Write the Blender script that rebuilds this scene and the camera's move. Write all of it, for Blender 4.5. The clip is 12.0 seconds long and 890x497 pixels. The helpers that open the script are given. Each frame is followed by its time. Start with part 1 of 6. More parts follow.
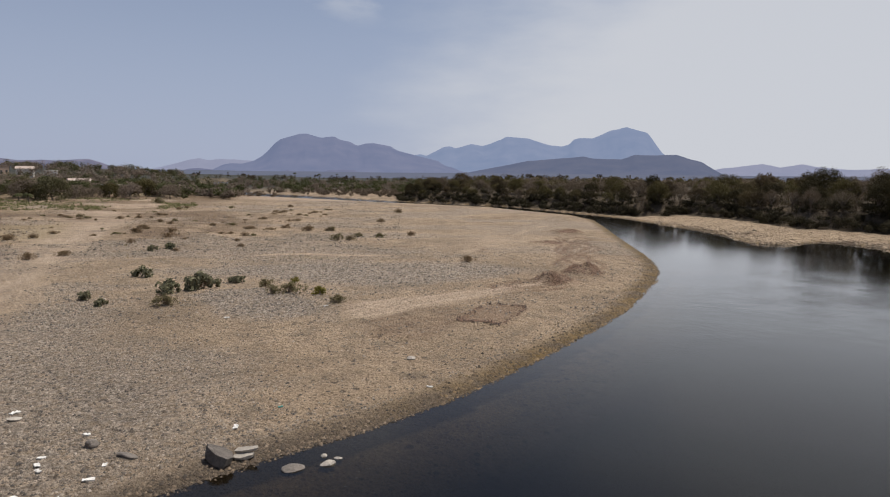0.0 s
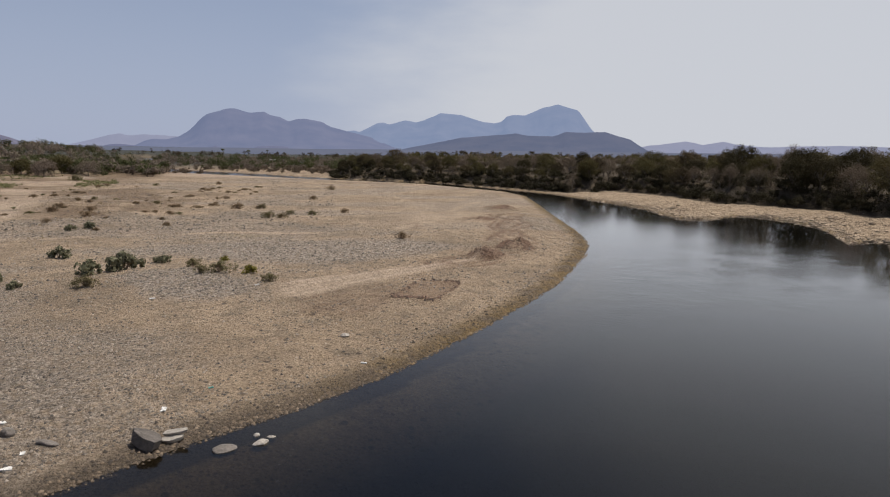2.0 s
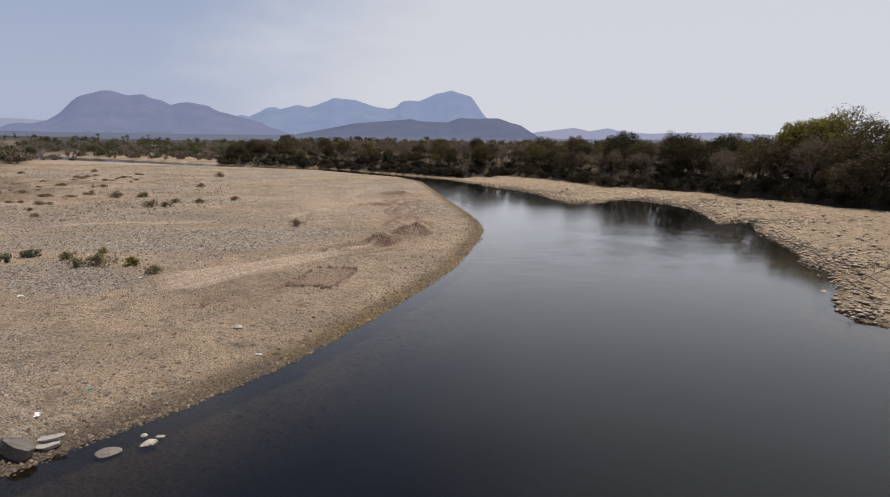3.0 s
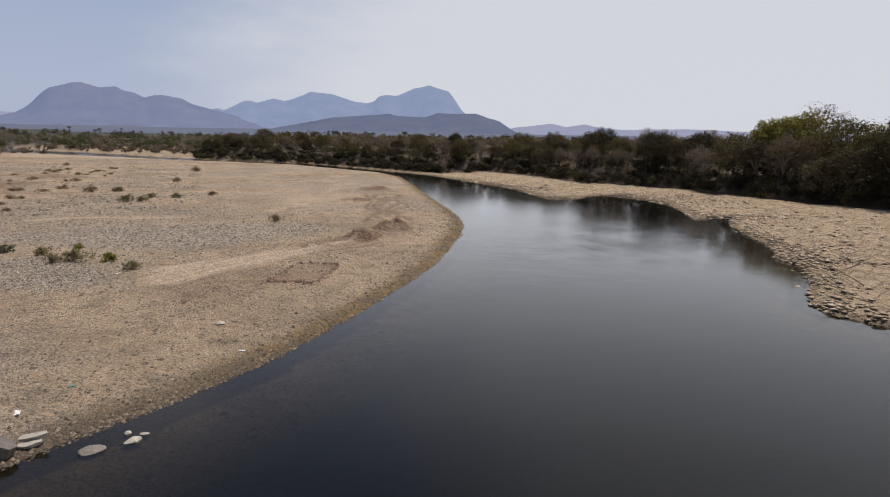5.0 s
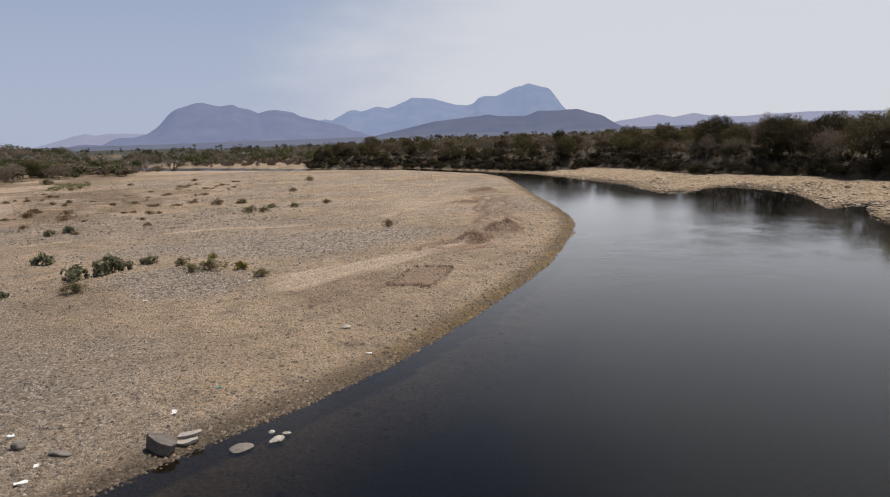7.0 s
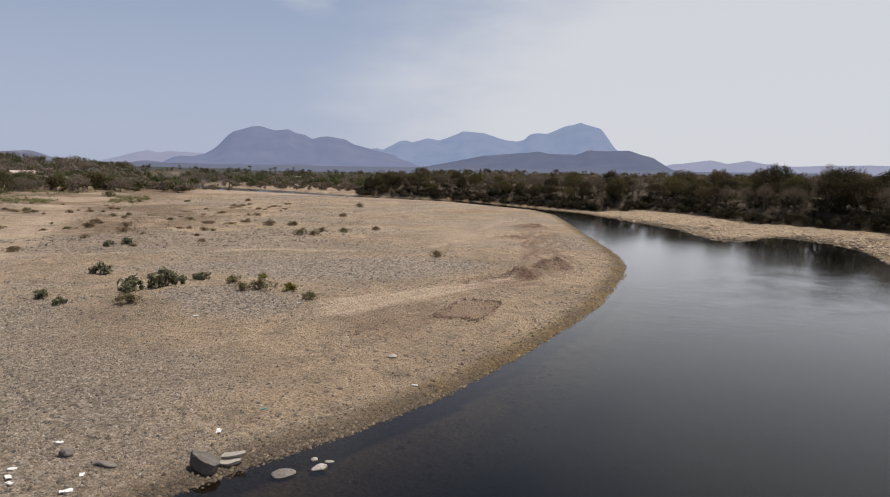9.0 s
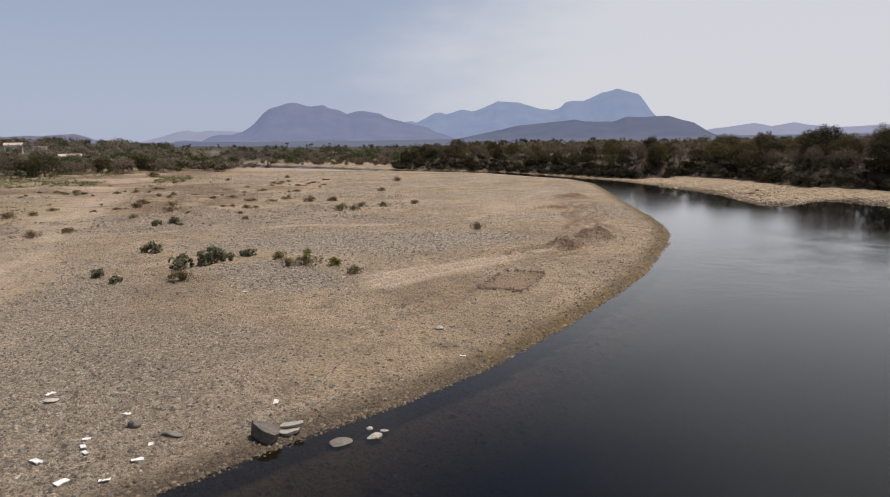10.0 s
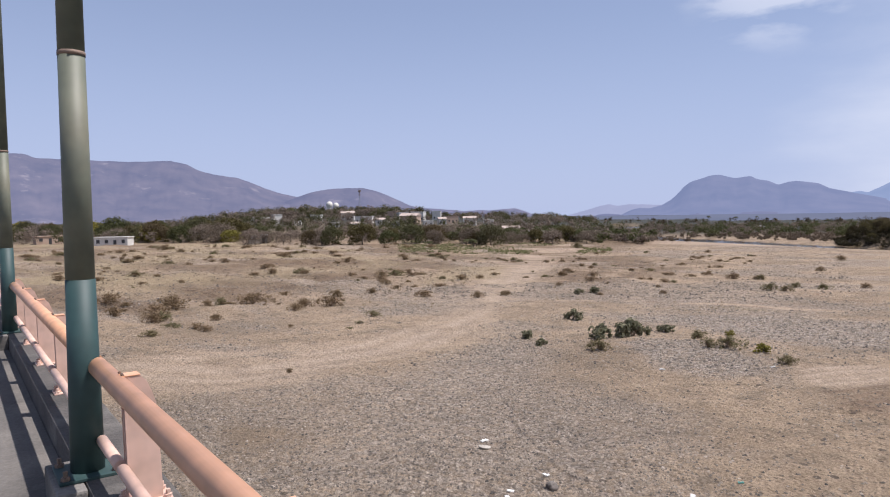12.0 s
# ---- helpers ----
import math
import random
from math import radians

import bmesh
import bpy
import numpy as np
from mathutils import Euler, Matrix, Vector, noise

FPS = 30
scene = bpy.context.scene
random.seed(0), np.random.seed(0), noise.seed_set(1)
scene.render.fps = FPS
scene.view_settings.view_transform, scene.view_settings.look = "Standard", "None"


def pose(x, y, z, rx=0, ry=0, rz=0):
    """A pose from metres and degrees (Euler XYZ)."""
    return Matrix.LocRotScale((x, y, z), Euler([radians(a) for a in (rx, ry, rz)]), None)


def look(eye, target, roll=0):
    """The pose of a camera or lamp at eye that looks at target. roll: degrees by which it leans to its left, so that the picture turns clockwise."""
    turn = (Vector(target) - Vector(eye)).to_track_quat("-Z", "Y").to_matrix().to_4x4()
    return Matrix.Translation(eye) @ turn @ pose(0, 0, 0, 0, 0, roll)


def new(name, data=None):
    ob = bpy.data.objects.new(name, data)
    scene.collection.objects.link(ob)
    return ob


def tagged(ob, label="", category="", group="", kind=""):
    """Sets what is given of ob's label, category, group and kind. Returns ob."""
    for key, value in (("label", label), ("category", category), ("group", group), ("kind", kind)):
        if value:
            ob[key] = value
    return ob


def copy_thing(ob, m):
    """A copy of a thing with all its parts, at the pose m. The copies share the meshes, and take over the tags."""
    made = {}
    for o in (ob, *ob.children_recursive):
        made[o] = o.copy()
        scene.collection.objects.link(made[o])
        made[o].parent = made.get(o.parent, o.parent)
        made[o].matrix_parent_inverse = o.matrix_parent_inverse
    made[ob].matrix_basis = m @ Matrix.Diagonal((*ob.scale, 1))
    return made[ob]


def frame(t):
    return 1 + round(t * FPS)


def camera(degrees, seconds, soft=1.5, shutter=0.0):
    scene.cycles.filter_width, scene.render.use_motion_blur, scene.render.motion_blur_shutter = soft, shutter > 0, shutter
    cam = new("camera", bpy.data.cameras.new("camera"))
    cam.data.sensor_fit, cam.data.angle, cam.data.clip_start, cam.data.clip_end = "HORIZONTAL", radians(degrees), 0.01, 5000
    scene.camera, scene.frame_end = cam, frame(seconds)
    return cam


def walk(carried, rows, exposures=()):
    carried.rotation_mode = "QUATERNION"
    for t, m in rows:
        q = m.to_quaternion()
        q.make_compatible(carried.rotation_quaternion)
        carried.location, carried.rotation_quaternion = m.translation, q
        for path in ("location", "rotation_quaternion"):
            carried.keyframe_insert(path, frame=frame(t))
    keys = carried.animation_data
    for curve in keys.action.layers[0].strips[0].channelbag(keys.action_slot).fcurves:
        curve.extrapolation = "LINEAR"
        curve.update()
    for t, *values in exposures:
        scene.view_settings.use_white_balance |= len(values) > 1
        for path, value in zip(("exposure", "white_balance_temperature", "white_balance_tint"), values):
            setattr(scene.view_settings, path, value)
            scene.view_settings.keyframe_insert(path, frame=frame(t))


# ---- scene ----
cam = camera(67.83, 12.0, soft=1.1)
PATH = [
    (0, pose(0.001, -0.001, 8.497, 83.412, -0.642, -1.613)),
    (0.5, pose(0.076, -0.023, 8.503, 83.277, -0.501, -0.546)),
    (1, pose(0.063, 0.048, 8.465, 83.187, -0.330, -3.139)),
    (1.5, pose(0.019, -0.000, 8.466, 83.178, -0.703, -6.518)),
    (1.7, pose(0.050, -0.012, 8.450, 82.900, -0.880, -6.740)),
    (2, pose(0.083, -0.057, 8.461, 81.492, -0.760, -7.264)),
    (2.5, pose(0.145, -0.056, 8.449, 80.832, -0.729, -10.985)),
    (3, pose(0.129, -0.022, 8.427, 80.411, -0.866, -16.222)),
    (3.2, pose(0.189, -0.037, 8.424, 79.838, -1.025, -17.739)),
    (4.8, pose(-0.044, -0.132, 8.459, 79.047, -1.001, -20.030)),
    (5, pose(-0.133, -0.054, 8.470, 80.029, -1.239, -18.115)),
    (5.5, pose(-0.246, 0.030, 8.483, 81.482, 0.106, -13.342)),
    (6, pose(-0.185, 0.077, 8.508, 80.567, -1.600, -12.225)),
    (6.5, pose(-0.426, 0.119, 8.483, 79.552, 2.936, -12.552)),
    (6.7, pose(-0.546, 0.108, 8.526, 80.122, 2.374, -9.644)),
    (8.3, pose(-0.935, 0.305, 8.475, 79.867, 0.209, -10.411)),
    (8.5, pose(-0.954, 0.359, 8.483, 80.312, -0.973, -8.396)),
    (9, pose(-1.083, 0.524, 8.495, 82.974, -1.011, -5.363)),
    (9.2, pose(-1.119, 0.515, 8.450, 82.560, -2.645, -3.890)),
    (9.5, pose(-1.174, 0.535, 8.435, 82.369, -3.981, -4.513)),
    (10, pose(-1.421, 0.450, 8.498, 80.566, 0.713, -2.396)),
    (10.2, pose(-1.470, 0.480, 8.480, 80.360, 0.391, 3.640)),
    (10.5, pose(-1.538, 0.547, 8.535, 80.512, 0.112, 10.681)),
    (10.8, pose(-1.620, 0.660, 8.515, 83.630, 0.201, 19.370)),
    (11, pose(-1.648, 0.751, 8.508, 84.594, 0.340, 23.973)),
    (11.5, pose(-1.728, 0.749, 8.560, 85.913, -1.243, 28.904)),
    (12, pose(-1.852, 0.712, 8.609, 87.291, 0.826, 32.502)),
]
walk(cam, PATH, exposures=[(0, -0.03, 6550, 11), (2.5, -0.04, 6550, 11), (3, 0.08, 6550, 12), (9.5, 0.10, 6650, 11), (10.2, 0.08, 6680, 11), (10.5, 0.24, 6700, 11), (10.8, 0.27, 6520, 11), (11.2, 0.36, 6380, 12), (12, 0.37, 6080, 16)])


# ---- world, sun ----
SUN_YAW, SUN_EL = -59.0, 66.5
world = bpy.data.worlds.new("sky")
scene.world = world
world.use_nodes = True
wn, wl = world.node_tree.nodes, world.node_tree.links
wn.clear()
w_out = wn.new("ShaderNodeOutputWorld")
w_bg = wn.new("ShaderNodeBackground")
w_sky = wn.new("ShaderNodeTexSky")
w_sky.sky_type = "NISHITA"
w_sky.sun_disc = False
w_sky.sun_elevation = radians(SUN_EL)
w_sky.sun_rotation = radians(-SUN_YAW)
w_sky.altitude = 50
w_sky.air_density = 1.0
w_sky.dust_density = 0.4
w_sky.ozone_density = 2.0
w_bg.inputs["Strength"].default_value = 0.069
w_co = wn.new("ShaderNodeTexCoord")
# thin high cloud: a veil over one half of the sky with a ragged edge, and wisps
w_map = wn.new("ShaderNodeMapping")
w_map.inputs["Scale"].default_value = (1.6, 1.6, 5.0)
w_noise = wn.new("ShaderNodeTexNoise")
w_noise.inputs["Scale"].default_value = 2.2
w_noise.inputs["Detail"].default_value = 6.0
w_noise.inputs["Roughness"].default_value = 0.55
w_dot = wn.new("ShaderNodeVectorMath")
w_dot.operation = "DOT_PRODUCT"
w_dot.inputs[1].default_value = (0.80, 0.28, -0.42)
w_add = wn.new("ShaderNodeMath")
w_add.operation = "MULTIPLY_ADD"
w_add.inputs[1].default_value = 0.34
w_ramp = wn.new("ShaderNodeMapRange")
w_ramp.interpolation_type = "SMOOTHSTEP"
w_ramp.inputs["From Min"].default_value = 0.29
w_ramp.inputs["From Max"].default_value = 0.61
w_ramp.inputs["To Max"].default_value = 0.82
w_mix = wn.new("ShaderNodeMix")
w_mix.data_type = "RGBA"
w_mix.inputs["B"].default_value = (9.3, 9.6, 10.1, 1.0)
wl.new(w_co.outputs["Generated"], w_map.inputs["Vector"])
wl.new(w_map.outputs["Vector"], w_noise.inputs["Vector"])
wl.new(w_co.outputs["Generated"], w_dot.inputs[0])
wl.new(w_noise.outputs["Fac"], w_add.inputs[0])
wl.new(w_dot.outputs["Value"], w_add.inputs[2])
wl.new(w_add.outputs["Value"], w_ramp.inputs["Value"])
# small torn wisps high up
w_wdot = wn.new("ShaderNodeVectorMath")
w_wdot.operation = "DOT_PRODUCT"
w_wdot.inputs[1].default_value = Vector((-0.10, 0.94, 0.33)).normalized()
w_wr = wn.new("ShaderNodeMapRange")
w_wr.interpolation_type = "SMOOTHSTEP"
w_wr.inputs["From Min"].default_value, w_wr.inputs["From Max"].default_value = 0.990, 0.9995
w_wn = wn.new("ShaderNodeTexNoise")
w_wn.inputs["Scale"].default_value, w_wn.inputs["Detail"].default_value = 7.0, 5.0
w_wm = wn.new("ShaderNodeMapRange")
w_wm.inputs["From Min"].default_value, w_wm.inputs["From Max"].default_value = 0.44, 0.62
w_wm.inputs["To Max"].default_value = 0.62
w_wx = wn.new("ShaderNodeMath")
w_wx.operation = "MULTIPLY"
w_max = wn.new("ShaderNodeMath")
w_max.operation = "MAXIMUM"
wl.new(w_co.outputs["Generated"], w_wdot.inputs[0])
wl.new(w_wdot.outputs["Value"], w_wr.inputs["Value"])
wl.new(w_map.outputs["Vector"], w_wn.inputs["Vector"])
wl.new(w_wn.outputs["Fac"], w_wm.inputs["Value"])
wl.new(w_wr.outputs["Result"], w_wx.inputs[0])
wl.new(w_wm.outputs["Result"], w_wx.inputs[1])
wl.new(w_wx.outputs["Value"], w_max.inputs[0])
wl.new(w_ramp.outputs["Result"], w_max.inputs[1])
wl.new(w_max.outputs["Value"], w_mix.inputs["Factor"])
# pale haze towards the horizon
w_sep = wn.new("ShaderNodeSeparateXYZ")
w_haze = wn.new("ShaderNodeMapRange")
w_haze.interpolation_type = "SMOOTHERSTEP"
w_haze.inputs["From Min"].default_value, w_haze.inputs["From Max"].default_value = 0.42, -0.06
w_haze.inputs["To Min"].default_value, w_haze.inputs["To Max"].default_value = 0.42, 0.92
w_hmix = wn.new("ShaderNodeMix")
w_hmix.data_type = "RGBA"
w_hmix.inputs["B"].default_value = (5.5, 6.3, 8.45, 1.0)
wl.new(w_co.outputs["Generated"], w_sep.inputs["Vector"])
wl.new(w_sep.outputs["Z"], w_haze.inputs["Value"])
wl.new(w_haze.outputs["Result"], w_hmix.inputs["Factor"])
wl.new(w_sky.outputs["Color"], w_hmix.inputs["A"])
wl.new(w_hmix.outputs["Result"], w_mix.inputs["A"])
wl.new(w_mix.outputs["Result"], w_bg.inputs["Color"])
wl.new(w_bg.outputs["Background"], w_out.inputs["Surface"])

sun = new("sun", bpy.data.lights.new("sun", "SUN"))
sun.data.energy = 5.0
sun.data.angle = radians(0.6)
sun.data.color = (1.0, 0.94, 0.85)
_s = Vector((-math.sin(radians(SUN_YAW)) * math.cos(radians(SUN_EL)), math.cos(radians(SUN_YAW)) * math.cos(radians(SUN_EL)), math.sin(radians(SUN_EL))))
sun.matrix_world = look(_s * 50, (0, 0, 0))


# ---- numeric helpers ----
def hash01(i, j, seed):
    h = (i * 374761393 + j * 668265263 + seed * 1442695041) & 0xFFFFFFFF
    h = ((h ^ (h >> 13)) * 1274126177) & 0xFFFFFFFF
    return ((h ^ (h >> 16)) & 0xFFFF) / 65535.0


def vnoise(x, y, seed=0):
    """Smooth value noise in 0..1 over numpy arrays."""
    xi, yi = np.floor(x).astype(np.int64), np.floor(y).astype(np.int64)
    fx, fy = x - xi, y - yi
    fx, fy = fx * fx * (3 - 2 * fx), fy * fy * (3 - 2 * fy)
    a, b = hash01(xi, yi, seed), hash01(xi + 1, yi, seed)
    c, d = hash01(xi, yi + 1, seed), hash01(xi + 1, yi + 1, seed)
    return (a * (1 - fx) + b * fx) * (1 - fy) + (c * (1 - fx) + d * fx) * fy


def fbm(x, y, seed=0, octaves=4):
    total, amp, norm = 0.0, 1.0, 0.0
    for k in range(octaves):
        total = total + amp * vnoise(x * 2 ** k + 17.3 * k, y * 2 ** k - 9.1 * k, seed + k)
        norm += amp
        amp *= 0.5
    return total / norm


def smooth(a, b, v):
    v = np.clip((v - a) / (b - a), 0, 1)
    return v * v * (3 - 2 * v)


def line_dist(x, y, pts):
    """Distance from points to an open line."""
    best = np.full(np.shape(x), 1e9)
    for (ax, ay), (bx, by) in zip(pts[:-1], pts[1:]):
        dx, dy = bx - ax, by - ay
        t = np.clip(((x - ax) * dx + (y - ay) * dy) / (dx * dx + dy * dy), 0, 1)
        best = np.minimum(best, np.hypot(x - ax - t * dx, y - ay - t * dy))
    return best


def inside(x, y, poly):
    res = np.zeros(np.shape(x), bool)
    for (ax, ay), (bx, by) in zip(poly, poly[1:] + poly[:1]):
        cond = (ay > y) != (by > y)
        res ^= cond & (x < (bx - ax) * (y - ay) / ((by - ay) if by != ay else 1e-9) + ax)
    return res


# ---- plan of the river ----
BAR_SHORE = [(-60, -45), (-24, -2), (-16, 7.5), (-9.2, 14.2), (-7.0, 16.5), (-5.35, 18.05), (-4.0, 19.3), (-2.4, 20.6), (-0.7, 22.1), (1.0, 23.9), (3.2, 26.6),
             (5.2, 29.3), (7.0, 31.9), (9.6, 35.6), (12.4, 39.9), (15.3, 45.5), (18.4, 51.6), (20.4, 56.7), (22.2, 63), (23.6, 71), (24.8, 79), (26.2, 89), (28.4, 103), (31, 121), (30, 134),
             (15.5, 163), (-8, 180), (-40, 207), (-75, 236), (-112, 300), (-150, 480)]
FAR_SHORE = [(70, -60), (36, 5), (29.5, 19), (28.0, 24.2), (28.6, 25.9), (33.0, 30.0), (36.8, 34.3), (37.4, 37.4), (40.1, 39.8), (41.8, 43.0), (43.9, 47.4), (48.0, 54.2), (52.4, 58.2), (50.4, 58.9), (46.3, 57.2),
             (49.6, 63.0), (53.3, 71.0), (54.3, 77.2), (53.6, 82.6), (50.6, 83.9), (44.0, 79.2), (41.0, 81.6), (41.9, 90), (42.8, 96), (41.6, 105), (40.2, 116), (38, 128), (31, 144), (20, 168),
             (-6, 187), (-30, 215), (-62, 246), (-96, 310), (-135, 480)]
TREE_LINE = [(120, 10), (86, 42), (75, 58), (72.5, 66), (71.5, 73), (69.5, 80), (70.5, 88), (65, 94), (60, 101), (59, 112), (58, 124), (51, 132), (42.5, 131), (38, 139), (34, 148), (23.5, 169),
             (-4, 189), (-6, 204), (6, 240), (20, 300)]
RIVER = BAR_SHORE + FAR_SHORE[::-1]
TRACK = [(-60, 12), (-40.2, 21.9), (-31, 24.5), (-27.2, 33), (-29.5, 50), (-38, 70), (-52, 108), (-63, 150)]
PATH_LINE = [(-33, 59.5), (-26.3, 61.0), (-18.5, 62.5), (-11.4, 63.9), (-4.8, 63.3), (3, 65), (8.5, 75), (12, 87), (18, 101)]
ROAD = [(-62, 9), (-40, 22), (-32.6, 30), (-30, 38), (-32.1, 49.5), (-36.6, 61), (-45.5, 78), (-56, 103), (-66.5, 137), (-72, 174),
        (-62, 160), (-54, 130), (-41.5, 90), (-33.3, 63), (-27.5, 48), (-24, 36.6), (-25.8, 30), (-27.9, 21.7), (-45, 8)]
SCRAPE = [(-4.9, 39.8), (-4.1, 36.4), (-2.6, 36.4), (1.5, 40.8), (7.2, 46.4), (9.3, 49.2), (4, 45.8), (-1, 42.5)]
NO_GRAVEL = [(-5, 32), (-4.5, 41), (2, 47.5), (9, 52), (14.5, 57), (17, 52), (9, 36), (4, 30)]
CHURNED = [(-3.6, 36.2), (-2.1, 32.6), (0.2, 31.5), (1.5, 34.4), (2.3, 37), (4.5, 41.4), (8.2, 46.4), (7.0, 46.4), (2, 41), (-1.5, 37.9)]
DUG_LINE = [(7, 47), (9.6, 49.6), (13.2, 54), (14, 60), (15.2, 67), (17.5, 74), (18.5, 82)]
PALE_FLAT = [(-54, 184), (-20, 180), (-24, 200), (-40, 212), (-60, 214)]
RED_GRASS = [(-54, 122), (-30, 66), (-24, 70), (-26, 96), (-20, 112), (-36, 130)]
STRAW_PATCH = [(-48, 68), (-43.5, 78), (-52, 99), (-58, 88)]
GRAVEL_NEAR = [(-19.0, 13.5), (-20.6, 19.5), (-22.3, 25), (-22.6, 31), (-24, 40), (-19.5, 38.5), (-15.8, 33), (-12, 29), (-8, 24), (-5, 20), (-9, 14)]
GRAVEL_MID = [(-24, 51), (-10, 58.5), (4, 59), (9, 55), (2, 48), (-6, 46.5), (-14, 50.5)]
GRAVEL_DOME = [(-14.5, 41), (-11, 43.5), (-7.5, 41), (-5.5, 38.5), (-7.5, 35.2), (-11, 36.2)]
FAR_BANK_POLY = TREE_LINE + [(40, 480), (600, 480), (600, 10)]


def zone(x, y, poly, soft):
    """1 inside a patch, 0 outside, with a soft ragged edge."""
    d = line_dist(x, y, poly + poly[:1])
    d = np.where(inside(x, y, poly), d, -d) + 1.6 * soft * (fbm(x / (1.5 * soft), y / (1.5 * soft), 71) - 0.5)
    return smooth(-soft, soft, d)


def pale_cover(x, y):
    """Dusty driven ground: the road, the scraped strip, the footpath and a dusty pan; also the pale far flat."""
    ruts = 0.72 + 0.28 * np.sin(line_dist(x, y, TRACK) * 3.2 + 2 * fbm(x / 6, y / 6, 72))
    road = 0.78 * zone(x, y, ROAD, 2.2) * ruts * smooth(0.15, 0.48, fbm(x / 3.2, y / 3.2, 74))
    streak = 0.55 + 0.45 * np.sin(line_dist(x, y, [(-6, 35), (1, 42.5), (10, 49.5)]) * 7.5 + 4 * fbm(x / 5, y / 5, 43))
    out = np.maximum(road, zone(x, y, SCRAPE, 0.6) * (0.30 + 0.70 * streak))
    out = np.maximum(out, 0.55 * np.exp(-((line_dist(x, y, PATH_LINE) + 0.9 * (fbm(x / 3, y / 3, 75) - 0.5)) / 0.8) ** 2) * smooth(0.30, 0.55, fbm(x / 4, y / 4, 76)))
    # far flat painted pale for gravel and the sky's reflection on shallow water
    out = np.maximum(out, 0.8 * zone(x, y, PALE_FLAT, 3.0))
    return np.maximum(out, 0.7 * np.exp(-((x - 9) ** 2 / 40 + (y - 79) ** 2 / 130)) * fbm(x / 5, y / 5, 73))


def gravel_cover(x, y):
    out = np.maximum(0.8 * zone(x, y, GRAVEL_NEAR, 3.2), zone(x, y, GRAVEL_DOME, 0.8))
    out = np.maximum(out, zone(x, y, GRAVEL_MID, 1.8))
    out = np.maximum(out, 0.6 * smooth(0.48, 0.66, fbm(x / 12, y / 7, 44) + 0.05 * smooth(42, 85, np.hypot(x, y))))
    return np.clip(out - 1.2 * pale_cover(x, y) - 0.9 * zone(x, y, NO_GRAVEL, 1.2), 0, 1)


def furrows(x, y):
    """Winding narrow ruts that cross one another between the heaps."""
    dl = line_dist(x, y, DUG_LINE)
    a = np.exp(-((dl - 1.3 * np.abs(np.sin(y * 0.42 + 0.5 * np.sin(x)))) / 0.34) ** 2)
    b = np.exp(-((dl - 2.2 * np.abs(np.cos(y * 0.26 + 0.4))) / 0.30) ** 2)
    return np.maximum(a, b) * smooth(0.30, 0.5, fbm(x / 3, y / 3, 78))


def river_dist(x, y):
    """Distance to the water's edge: negative in the water."""
    d = np.minimum(line_dist(x, y, BAR_SHORE), line_dist(x, y, FAR_SHORE))
    return np.where(inside(x, y, RIVER), -d, d)


